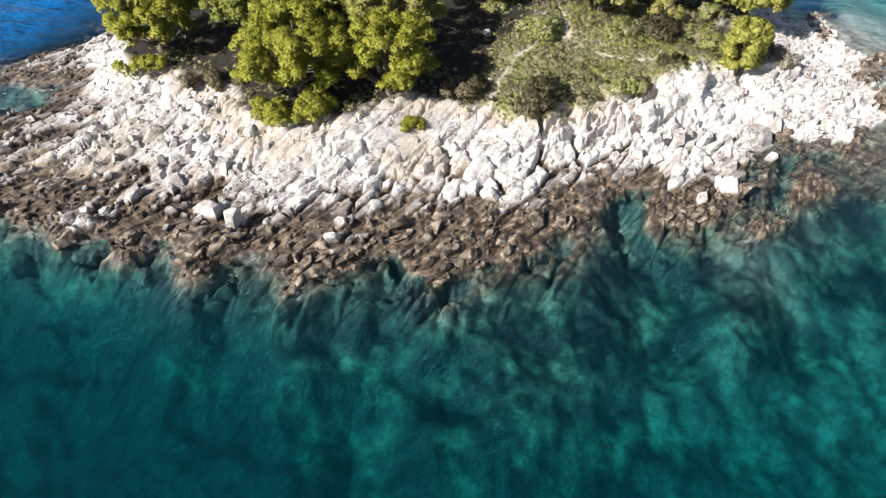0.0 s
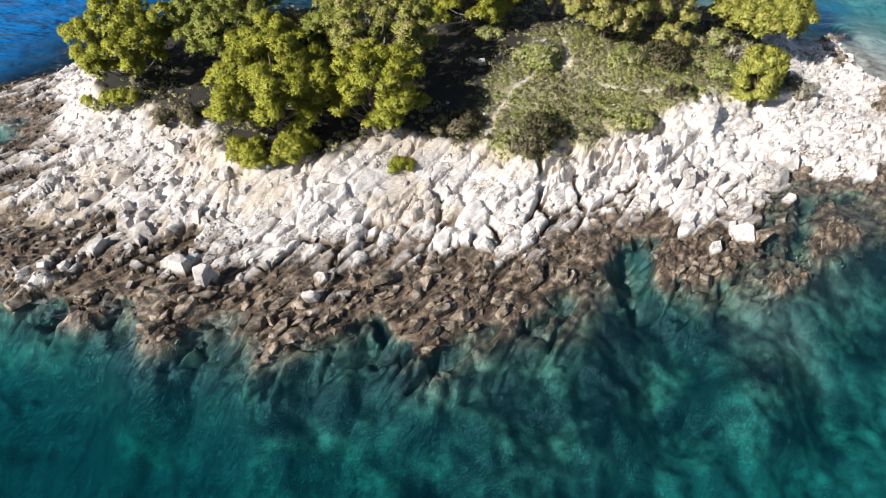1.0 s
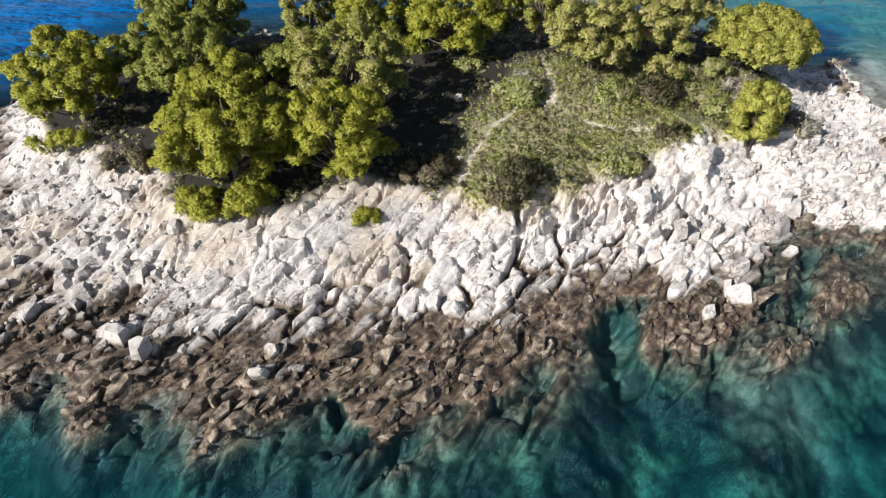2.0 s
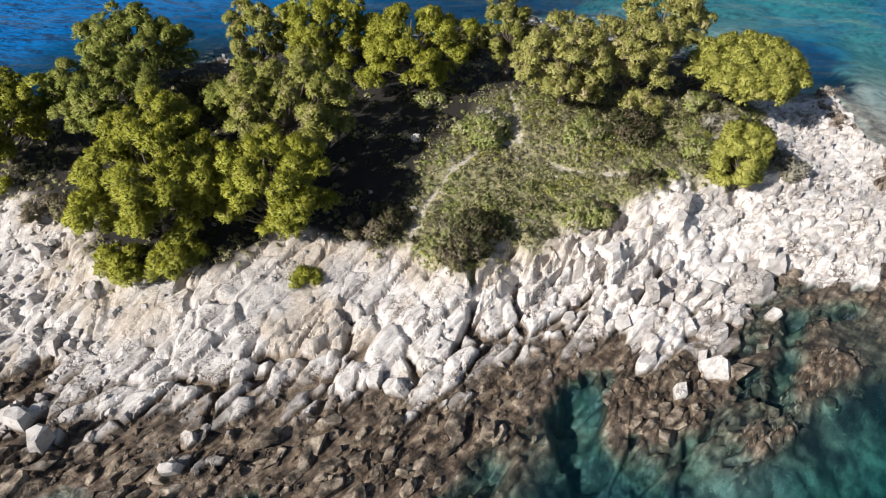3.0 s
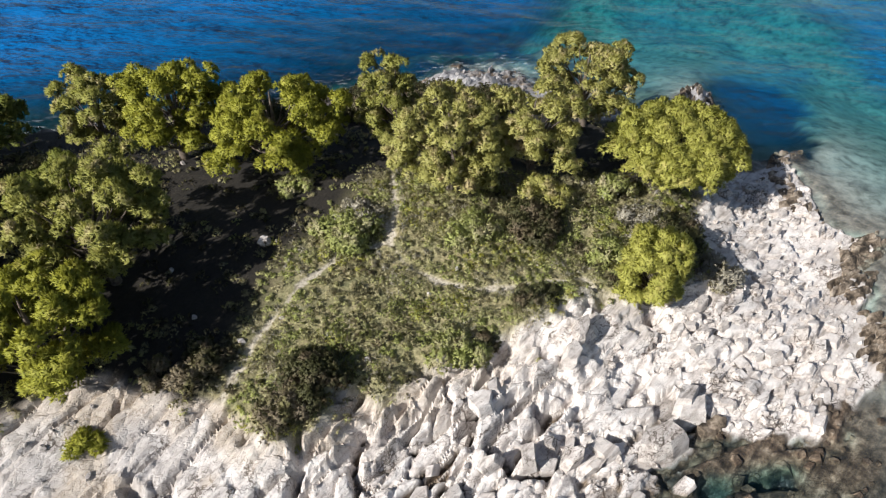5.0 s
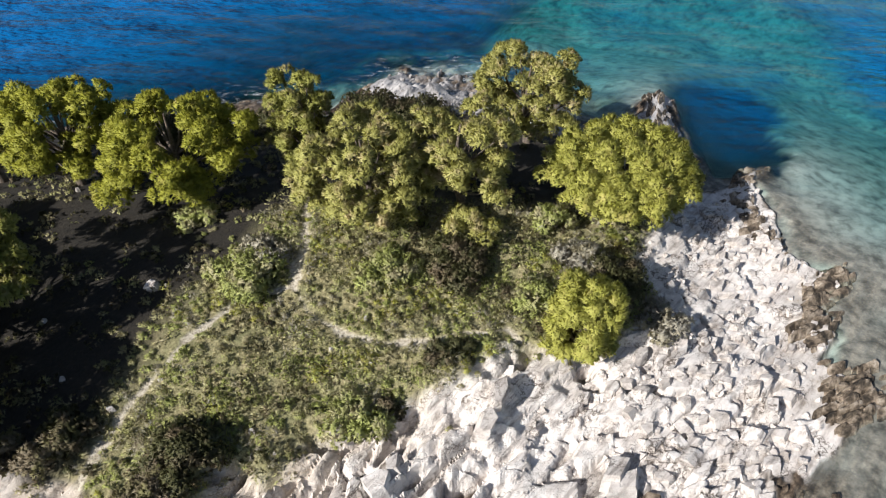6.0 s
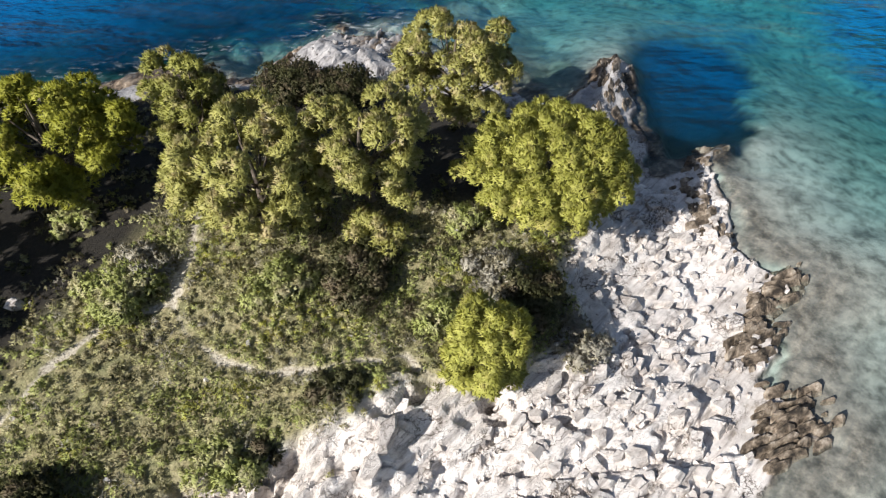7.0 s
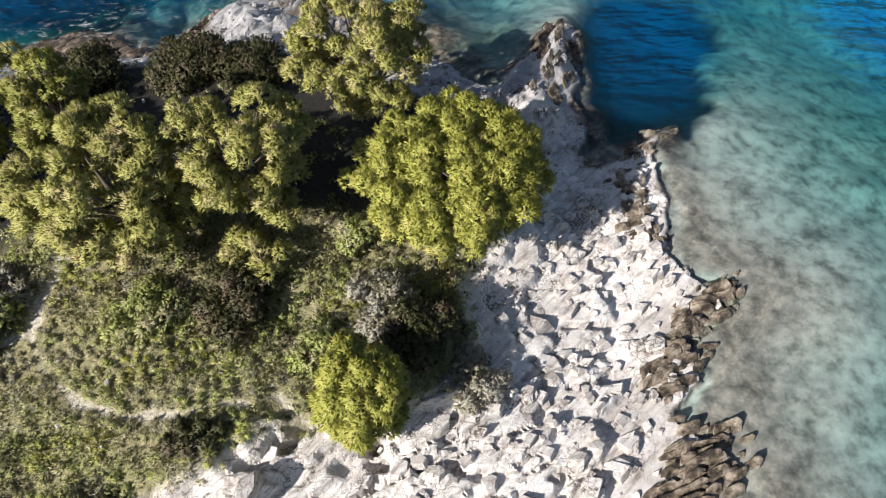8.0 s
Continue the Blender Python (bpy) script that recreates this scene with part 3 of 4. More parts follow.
# ---- ground and sea ----
gx = steps(np.concatenate([np.arange(-42, -31, 0.3), np.arange(-31, -17, 0.12), np.arange(-17, 27.5, 0.073), np.arange(27.5, 50, 0.3)]), 3000)
gy = steps(np.concatenate([np.arange(0, 12, 0.3), np.arange(12, 17, 0.17), np.arange(17, 44, 0.073), np.arange(44, 59, 0.12), np.arange(59, 80, 0.4)]), 3000)
X, Y = np.meshgrid(gx, gy)
shake = np.random.default_rng(7)
X = X + 0.2 * np.gradient(gx)[None, :] * shake.uniform(-1, 1, X.shape)
Y = Y + 0.2 * np.gradient(gy)[:, None] * shake.uniform(-1, 1, Y.shape)
P = plan(X, Y)
Z = np.maximum(P["z"], -9.5)
for axis in (0, 1):
    Z = 0.72 * Z + 0.14 * (np.roll(Z, 1, axis) + np.roll(Z, -1, axis))
# One mask joins the western weed with the painted pine shadow.
ground = tagged(sheet("ground", X, Y, Z, {"green": P["green"], "shaded_litter": P["shaded_litter"], "path": P["path"], "soil": P["soil"], "sand": P["sand"], "tide": P["tide"], "weed_shadow": np.clip(2.5 * P["shadow_pool"] + 0.9 * smooth(6, -8, X) * smooth(21, 17, Y) * smooth(-0.3, 0.15, fbm(X, Y, 4.0, 403, 4)), 0, 1)}, GROUND),
                "pale broken limestone headland with scrub and shade-darkened pine needles, running down under the sea", "rocky ground", kind="structure")

facets = np.minimum(np.minimum(Z[1:, 1:], Z[:-1, :-1]), np.minimum(Z[1:, :-1], Z[:-1, 1:])) > -0.05
ground.data.attributes.new("sharp_face", "BOOLEAN", "FACE").data.foreach_set("value", facets.ravel())

wx, wy = steps(np.arange(-40, 45, 0.35), 3000), steps(np.arange(-12, 75, 0.35), 3000)
WX, WY = np.meshgrid(wx, wy)
Q = plan(WX, WY)
depth = np.clip(-Q["z"], 0, 30)
north_side = smooth(44, 48, WY) * smooth(19, 12, WX) + smooth(-19, -24, WX) * smooth(30, 34, WY)
foam = np.clip(smooth(3.2, 0.2, Q["off"]) * north_side * (0.5 + 1.2 * fbm(WX, WY, 4, 301)), 0, 1) + 0.35 * smooth(0.7, 0.1, Q["off"]) * smooth(24, 20, WY) * smooth(-2, -8, WX)
# Pool term: bluer water inside the painted pine shadow.
offshore = np.clip(smooth(46, 62, WY) * smooth(27, 9, WX + 9 * fbm(WX, WY, 9.0, 39, 3)) * (0.75 + 0.9 * fbm(WX, WY, 14, 311, 3)) + smooth(72, 100, WY) + smooth(32, 39, WX + 5 * fbm(WX, WY, 9, 312, 3)) * smooth(42, 54, WY) * 0.85 + smooth(42, 60, WX) * 0.7 + smooth(-20, -30, WX) * smooth(30, 40, WY) + 0.36 * smooth(17, 23, WX) * smooth(46, 52, WY) + 0.32 * Q["shadow_pool"] + 0.45 * smooth(8, 24, WX - 0.5 * WY) * smooth(22, 10, WY), 0, 1)
swell = fbm(0.45 * (0.91 * WX - 0.42 * WY), 0.42 * WX + 0.91 * WY, 2.3, 401, 3) * (0.03 + 0.17 * smooth(1, 6, Q["off"]) * smooth(40, 52, WY))
sea = tagged(sheet("water", WX, WY, swell, {"depth": depth, "foam": np.clip(foam, 0, 1), "offshore": offshore}, WATER),
             "clear teal sea with small ripples, blue over deep water and foam at the rocks", "sea", kind="structure")


def ground_at(x, y):
    """Height of the built ground at a place."""
    return float(Z[min(np.searchsorted(gy, y), len(gy) - 1), min(np.searchsorted(gx, x), len(gx) - 1)])


# ---- trees ----
def tube(points, radii, sides=7):
    """Corners and quads of a tapering tube along points."""
    points = [Vector(p) for p in points]
    co, faces = [], []
    for n, (p, r) in enumerate(zip(points, [float(r) for r in radii])):
        ahead = (points[min(n + 1, len(points) - 1)] - points[max(n - 1, 0)]).normalized()
        a = ahead.orthogonal().normalized()
        b = ahead.cross(a)
        co += [p + r * (math.cos(2 * math.pi * k / sides) * a + math.sin(2 * math.pi * k / sides) * b) for k in range(sides)]
        if n:
            m = (n - 1) * sides
            faces += [(m + k, m + (k + 1) % sides, m + sides + (k + 1) % sides, m + sides + k) for k in range(sides)]
    return np.array(co), np.array(faces)


def blades_mesh(name, rng, centre, out, length, width, blades, mat, spread=0.6, lift=0.0):
    """Bunches of narrow blades: at each centre a few that spread round its outward way. Each blade is shaded as part of its bunch."""
    n = len(centre)
    way = out[:, None] + rng.normal(0, spread, (n, blades, 3))
    way[..., 2] += lift
    way /= np.linalg.norm(way, axis=2, keepdims=True)
    side = np.cross(way, rng.normal(0, 1, (n, blades, 3)))
    side /= np.linalg.norm(side, axis=2, keepdims=True) + 1e-9
    soft = out[:, None] + way * 0.4
    soft = soft / np.linalg.norm(soft, axis=2, keepdims=True)
    side = np.where((np.cross(side, way) * soft).sum(2, keepdims=True) < 0, -side, side)
    ln = length * rng.uniform(0.65, 1.25, (n, blades, 1))
    root = centre[:, None] + 0 * way
    tip = root + way * ln
    w = side * width * rng.uniform(0.7, 1.3, (n, blades, 1))
    co = np.stack([root + w, tip, root - w], 2).reshape(-1, 3)
    me = tris_mesh(name, co, np.arange(len(co)).reshape(-1, 3), mat)
    me.normals_split_custom_set_from_vertices(np.repeat(soft.reshape(-1, 3), 3, 0))
    return me


def pine(x, y, top, spread, mat, seed, label, lobes=30, low=0.2, lean=(0, 0), boughs=(), dense=1.0, even=False):
    """A maritime pine: trunk, limbs and a crown of cushions of needles. top: height of the crown's top above the sea; boughs: low cushions; even: a closed dome."""
    rng = np.random.default_rng(seed)
    base = ground_at(x, y) - 0.15
    tree = tagged(new("pine_tree"), label, "pine tree", "pines on the headland")
    tree.location = (x, y, base)
    tall = top - base
    cx, cy = lean
    bend = rng.uniform(-0.25, 0.25, 2)
    trunk_pts = [(cx * t + bend[0] * math.sin(3 * t), cy * t + bend[1] * math.sin(2.5 * t), tall * 0.85 * t) for t in np.linspace(0, 1, 7)]
    part("trunk", tris_mesh("trunk", *tube(trunk_pts, np.linspace(0.045 * tall, 0.03, 7), 8), BARK), tree, "grey-brown fissured trunk")
    z_low = tall * low
    z_mid, half = (tall + z_low) / 2, (tall - z_low) / 2
    sprays = []
    count = int(lobes * (1.5 if even else 0.95)) + 6
    for n in range(count):
        ang = 2.39996 * n + rng.uniform(-0.6, 0.6)
        h = 1 - 1.85 * (n + 0.5) / count
        ring = math.sqrt(max(0.0, 1 - h * h)) ** (0.8 if h > 0 else 0.55)
        k = rng.uniform(0.72, 1.02) if even else rng.uniform(0.6, 1.08)
        size = (0.19 * spread + 0.12) * rng.uniform(0.65, 1.35)
        sprays.append((cx + ring * k * math.cos(ang) * (spread - 0.7 * size), cy + ring * k * math.sin(ang) * (spread - 0.7 * size), z_mid + h * k * (half - 0.6 * size), size))
    for bx, by, bz, br in boughs:
        for n in range(3):
            sprays.append((bx - x + br * rng.uniform(-0.6, 0.6), by - y + br * rng.uniform(-0.4, 0.4), bz - base + br * rng.uniform(-0.25, 0.25), 0.6 * br))
    cos, outs = [], []
    for sx, sy, sz, size in sprays:
        hub = Vector((sx, sy, sz))
        k = int(min(0.95, max(0.12, (sz * 0.6) / (tall * 0.85))) * 6)
        a = Vector(trunk_pts[k])
        m = a.lerp(hub, 0.5) + Vector((0, 0, -0.08 * tall * rng.uniform(0.2, 1)))
        part("limb", tris_mesh("limb", *tube([a, m, hub], [0.014 * tall, 0.009 * tall, 0.01], 5), BARK), tree)
        away = np.array([sx - cx, sy - cy, 0.0])
        away /= np.linalg.norm(away) + 0.3
        for q in range(7):
            d = rng.normal(0, 0.75, 3) + 0.55 * away + np.array([0, 0, 0.45])
            d /= np.linalg.norm(d)
            c = np.array([sx, sy, sz]) + d * size * rng.uniform(0.45, 1.05) * np.array([1, 1, 0.75])
            r = (0.15 + 0.045 * spread) * rng.uniform(0.65, 1.3)
            n = int(dense * 40 * (r / 0.3) ** 2) + 8
            t = rng.normal(0, 1, (n, 3)) + 0.35 * d
            t /= np.linalg.norm(t, axis=1, keepdims=True)
            t[:, 2] = np.where(t[:, 2] < -0.25, -t[:, 2], t[:, 2])
            cos.append(c + t * r * rng.uniform(0.7, 1.08, (n, 1)))
            o = t + np.array([0, 0, 0.45])
            outs.append(o / np.linalg.norm(o, axis=1, keepdims=True))
    part("crown", blades_mesh("crown", rng, np.concatenate(cos), np.concatenate(outs), 0.16, 0.026, 9, mat, 0.6), tree)
    return tree


def shrub(x, y, wide, tall, mat, seed, label, deep=None, lumps=9, leaf=(0.11, 0.026), dense=1.0):
    """A cushion of small leaves on short stems."""
    rng = np.random.default_rng(seed)
    base = ground_at(x, y) - 0.05
    bush = tagged(new("shrub"), label, "shrub", "shrubs on the headland")
    bush.location = (x, y, base)
    deep = deep or wide
    cos, outs = [], []
    for n in range(lumps):
        ang, k = 2.4 * n + rng.uniform(-0.5, 0.5), math.sqrt((n + 0.3) / lumps) * rng.uniform(0.8, 1.1)
        r = 0.36 * min(wide, deep) * rng.uniform(0.65, 1.25)
        c = np.array([math.cos(ang) * k * (wide - 0.5 * r), math.sin(ang) * k * (deep - 0.5 * r), (tall - r * 0.8) * (1 - 0.6 * k * k) * rng.uniform(0.7, 1.15)])
        if n % 2 == 0:
            part("stem", tris_mesh("stem", *tube([(0.1 * c[0], 0.1 * c[1], -0.05), tuple(0.6 * c), tuple(c)], [0.03, 0.02, 0.006], 5), BARK), bush)
        m = int(dense * 210 * r * r / 0.25) + 30
        d = rng.normal(0, 1, (m, 3))
        d /= np.linalg.norm(d, axis=1, keepdims=True)
        p = c + d * r * rng.uniform(0.5, 1.15, (m, 1)) * np.array([1, 1, 0.9])
        keep = p[:, 2] > 0.0
        o = d + np.array([0, 0, 0.4])
        cos.append(p[keep]), outs.append((o / np.linalg.norm(o, axis=1, keepdims=True))[keep])
    part("foliage", blades_mesh("foliage", rng, np.concatenate(cos), np.concatenate(outs), leaf[0], leaf[1], 9, mat, 0.8), bush)
    return bush


pine(-7.9, 30.5, 6.7, 3.0, NEEDLE, 1, "dense yellow-green pine leaning over the white rocks", 40, 0.06, boughs=((-7.6, 28.5, 2.3, 1.5), (-6.3, 28.7, 2.3, 1.1), (-9.0, 28.6, 2.2, 1.1)))
pine(-8.7, 33.8, 6.7, 2.2, NEEDLE, 17, "green pine standing close behind a larger one", 24, 0.15)
pine(-3.3, 30.6, 6.6, 2.2, NEEDLE, 2, "yellow-green pine with a ragged layered crown", 32, 0.14, boughs=((-2.7, 29.9, 3.2, 1.0),))
pine(-3.3, 35.0, 7.4, 2.7, NEEDLE_OLIVE, 3, "greyish pine with thin brown-tinged crown", 30, 0.2)
pine(-17.0, 35.6, 6.6, 2.7, NEEDLE, 4, "broad green pine at the rocky western shore", 34, 0.1, boughs=((-17.4, 34.0, 1.9, 1.1),))
pine(-12.2, 37.0, 6.3, 2.8, NEEDLE_DEEP, 15, "broad deep green pine with open lower limbs", 34, 0.2)
pine(-13.4, 43.4, 6.2, 2.8, NEEDLE_DEEP, 25, "dark green pine in front of the open sea", 38, 0.1)
pine(-6.8, 43.4, 6.9, 1.6, NEEDLE_OLIVE, 6, "small greyish pine beside a taller one", 18, 0.15)
pine(-3.3, 43.0, 7.4, 2.3, NEEDLE, 7, "rounded green pine among the back row", 28, 0.15)
pine(1.4, 42.2, 6.9, 3.0, NEEDLE, 8, "wide green pine with loose lower boughs", 34, 0.08)
pine(6.2, 43.4, 7.3, 1.3, NEEDLE_OLIVE, 9, "slim pine with brownish needle tips", 18, 0.12)
pine(8.8, 40.4, 7.0, 2.4, NEEDLE_GREY, 10, "olive-brown pine with a dense lumpy crown", 32, 0.06)
pine(12.3, 41.6, 6.8, 2.2, NEEDLE_GREY, 11, "grey-green pine with a broken crown", 28, 0.12, boughs=((12.6, 39.8, 3.0, 1.1),))
pine(15.2, 46.9, 6.3, 2.4, NEEDLE_GREY, 12, "brownish pine at the back shore", 28, 0.2)
pine(18.4, 42.0, 4.9, 2.8, NEEDLE_BRIGHT, 13, "bright yellow-green umbrella-shaped pine on the point", 58, 0.3, even=True)
pine(16.2, 35.2, 4.4, 1.15, NEEDLE_BRIGHT, 14, "small bright young pine at the edge of the rocks", 26, 0.05, even=True)

pine(-6.3, 38.3, 5.2, 1.8, NEEDLE_DEEP, 16, "small dark pine standing in the others' shade", 18, 0.15)

shrub(4.7, 30.7, 1.1, 1.1, LEAF_DARK, 31, "dark brownish-green evergreen bush above the white rocks", lumps=14)
shrub(4.0, 29.6, 1.0, 0.7, LEAF_RUST, 41, "dry brown skirt of scrub over the rock edge", lumps=9)
shrub(0.3, 30.6, 1.5, 0.9, LEAF_RUST, 32, "low dry brown-green bush at the foot of the pines", deep=0.8)
shrub(1.0, 31.3, 0.9, 0.8, LEAF_DARK, 42, "dark evergreen bush at the foot of the pines")
shrub(4.9, 37.4, 1.4, 1.0, LEAF_GREEN, 33, "rounded green bush beside the footpath", lumps=12)
shrub(5.2, 38.3, 1.0, 0.8, LEAF_GREY, 43, "grey twiggy bush behind a green one")
shrub(9.3, 32.1, 1.0, 0.8, LEAF_GREEN, 34, "green bush at the edge of the rock face")
shrub(10.1, 32.6, 0.6, 0.6, LEAF_DARK, 44, "small dark bush at the edge of the rock face")
shrub(-2.0, 28.6, 0.62, 0.55, NEEDLE, 35, "small yellow-green bush alone on the bare rock", leaf=(0.13, 0.018))
shrub(15.7, 40.5, 0.85, 1.1, LEAF_GREEN, 36, "fresh green bush between the pines")
shrub(18.9, 36.4, 1.0, 0.7, LEAF_GREY, 37, "grey-brown dry bush on the pale rocks")
shrub(-13.2, 32.0, 1.9, 1.0, LEAF_RUST, 38, "brown dry bush beside the western pines", deep=1.0)
shrub(16.3, 38.2, 1.2, 1.2, LEAF_GREY, 39, "tall grey-brown scrub behind the young pine", lumps=12)
# Dark leaf colour stands for the black shadow between the two bright pines.
shrub(17.4, 37.4, 1.2, 1.3, LEAF_DARK, 55, "evergreen bush beside the young pine, dark to hold the black shadow there", lumps=12)
shrub(12.3, 38.3, 1.4, 1.0, LEAF_DARK, 40, "dark evergreen bush below the olive pines", lumps=12)
shrub(14.8, 36.8, 1.0, 0.8, LEAF_GREEN, 45, "low green bush above the pale crag")
shrub(9.7, 37.8, 1.2, 0.7, LEAF_GREEN, 46, "low green bush below the olive pine")
shrub(11.9, 34.2, 1.0, 0.5, LEAF_DARK, 47, "dark low bush beside the pale crag", deep=0.6)
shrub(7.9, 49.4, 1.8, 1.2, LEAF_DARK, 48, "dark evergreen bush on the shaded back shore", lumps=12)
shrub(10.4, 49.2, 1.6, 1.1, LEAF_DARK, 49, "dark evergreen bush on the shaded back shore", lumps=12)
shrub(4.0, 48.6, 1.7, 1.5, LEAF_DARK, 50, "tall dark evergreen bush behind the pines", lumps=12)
# Bushes 51 and 53 are added to deepen the dark under the pines.
shrub(-5.0, 38.2, 1.6, 1.1, LEAF_DARK, 51, "added dark evergreen bush deepening the pines' shade", lumps=12)
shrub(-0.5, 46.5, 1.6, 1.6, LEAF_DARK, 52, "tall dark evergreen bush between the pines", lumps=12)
shrub(-9.2, 40.2, 1.7, 1.2, LEAF_DARK, 53, "added dark evergreen bush deepening the pines' shade", lumps=12)
shrub(2.3, 40.4, 0.9, 0.5, LEAF_GREEN, 54, "small green bush in the pines' shade")


# ---- low scrub, too many plants to count ----
def scrub(name, mat, label, seed, gap, length, width, blades, choose, rise):
    """Low plants: small domes of leaves, thousands of them in one mesh."""
    rng = np.random.default_rng(seed)
    sx, sy = np.meshgrid(np.arange(-20, 21, gap), np.arange(27.5, 51, gap))
    sx, sy = (sx + rng.uniform(-gap, gap, sx.shape) * 0.7).ravel(), (sy + rng.uniform(-gap, gap, sy.shape) * 0.7).ravel()
    p = plan(sx, sy)
    chance = choose(sx, sy, p) * (0.10 + 0.90 * smooth(0.10, 0.30, p["trail"]))
    keep = rng.uniform(0, 1, sx.shape) < chance
    sx, sy, z = sx[keep], sy[keep], p["z"][keep]
    n, per = len(sx), 13
    size = gap * rng.uniform(0.45, 1.0, n) * (0.8 + 0.9 * np.clip(fbm(sx, sy, 1.3, 560, 2), -0.3, 0.6))
    d = rng.normal(0, 1, (n, per, 3))
    d[..., 2] = np.abs(d[..., 2]) + 0.15
    d /= np.linalg.norm(d, axis=2, keepdims=True)
    reach = rng.uniform(0.6, 1.05, (n, per, 1))
    co = np.stack([sx, sy, z], 1)[:, None] + d * reach * (size[:, None, None] * np.array([1, 1, rise]))
    up = (d + np.array([0, 0, 0.25])).reshape(-1, 3)
    up /= np.linalg.norm(up, axis=1, keepdims=True)
    return tagged(new(name, blades_mesh(name, rng, co.reshape(-1, 3), up, length, width, blades, mat, 0.6)), label, "scrub", kind="stuff")


def open_green(x, y, p):
    return p["green"] * (1 - 0.96 * p["shaded_litter"])


scrub("bright_grass", NEEDLE_BRIGHT, "yellow-green grass in patches beside the footpath", 65, 0.26, 0.13, 0.012, 7,
      lambda x, y, p: open_green(x, y, p) * smooth(0.10, 0.3, fbm(x, y, 2.6, 604, 3)) * 0.6, 0.5)
scrub("green_scrub", LEAF_GREEN, "low olive-green scrub and grass on the headland's top", 61, 0.27, 0.10, 0.015, 7,
      lambda x, y, p: open_green(x, y, p) * smooth(-0.25, 0.1, fbm(x, y, 1.5, 601, 3)), 0.8)
scrub("dry_scrub", LEAF_BROWN, "dry brown scrub between greener plants", 62, 0.27, 0.11, 0.013, 7,
      lambda x, y, p: np.clip(open_green(x, y, p) + 0.35 * smooth(-1.4, 0.0, p["inland"]) * p["soil"], 0, 1) * smooth(0.15, -0.18, fbm(x, y, 1.5, 601, 3)), 0.7)
# The 0.12 term adds dark plants under the pines to stand for shade.
scrub("dark_scrub", LEAF_DARK, "dark low evergreen scrub in patches, also added under the pines to deepen their shade", 63, 0.42, 0.11, 0.018, 9,
      lambda x, y, p: open_green(x, y, p) * smooth(-0.02, 0.25, fbm(x, y, 2.1, 602, 3)) * 0.55 + 0.12 * p["green"] * p["shaded_litter"], 1.0)
scrub("dead_twigs", LEAF_GREY, "grey dead twigs and dry stalks in the scrub", 64, 0.34, 0.15, 0.007, 6,
      lambda x, y, p: open_green(x, y, p) * smooth(0.02, 0.3, fbm(x, y, 1.7, 603, 3)) * 0.7, 0.9)


# ---- boulders and blocks ----
def block_mesh(name, seed, size, chip, mat=None, top=(0.80, 0.97)):
    """An irregular block of rock, about one metre long before it is scaled: a broken prism with worn, uneven edges."""
    rng = np.random.default_rng(seed)
    bm = bmesh.new()
    sides = int(rng.integers(4, 7))
    skew = rng.normal(0, 0.12, 2)
    for n in range(sides):
        ang = 2 * math.pi * (n + rng.uniform(-0.28, 0.28)) / sides
        r = 0.5 * rng.uniform(1 - chip, 1.0)
        c = np.array([math.cos(ang) * r, math.sin(ang) * r])
        for z, k in ((-0.5, rng.uniform(0.9, 1.1)), (rng.uniform(0.1, 0.34), rng.uniform(0.95, 1.05)), (rng.uniform(0.42, 0.5), rng.uniform(*top))):
            p = c * k + skew * (z + 0.5)
            bm.verts.new(Vector((p[0] * size[0], p[1] * size[1], (z + 0.12 * c[0]) * size[2])))
    hull = bmesh.ops.convex_hull(bm, input=bm.verts)
    bmesh.ops.delete(bm, geom=list({g for g in hull["geom_interior"] if isinstance(g, bmesh.types.BMVert)}), context="VERTS")
    bmesh.ops.triangulate(bm, faces=bm.faces)
    me = bpy.data.meshes.new(name)
    bm.to_mesh(me)
    bm.free()
    me.materials.append(mat or LIMESTONE)
    return me


BLOCKS = [block_mesh("limestone_block", 700 + n, np.array([1.0, 0.55 + 0.05 * (n % 6), 0.42 + 0.05 * (n % 5)]), 0.34) for n in range(20)]
ROUND = [block_mesh("limestone_block", 800 + n, np.array([1.0, 0.8, 0.7]), 0.3, None, (0.6, 0.85)) for n in range(10)]
SLABS = [block_mesh("rock_slab", 850 + n, np.array([1.0, 0.42 + 0.06 * (n % 4), 0.26 + 0.05 * (n % 3)]), 0.45, TIDE_ROCK, (0.7, 0.95)) for n in range(14)]
PLATES = [block_mesh("rock_plate", 900 + n, np.array([1.0, 0.17, 0.5]), 0.45, TIDE_ROCK, (0.5, 0.8)) for n in range(10)]


def mesh_arrays(me):
    co = np.zeros(len(me.vertices) * 3, np.float32)
    me.vertices.foreach_get("co", co)
    tri = np.zeros(len(me.polygons) * 3, np.int32)
    me.loops.foreach_get("vertex_index", tri)
    return co.reshape(-1, 3), tri.reshape(-1, 3)


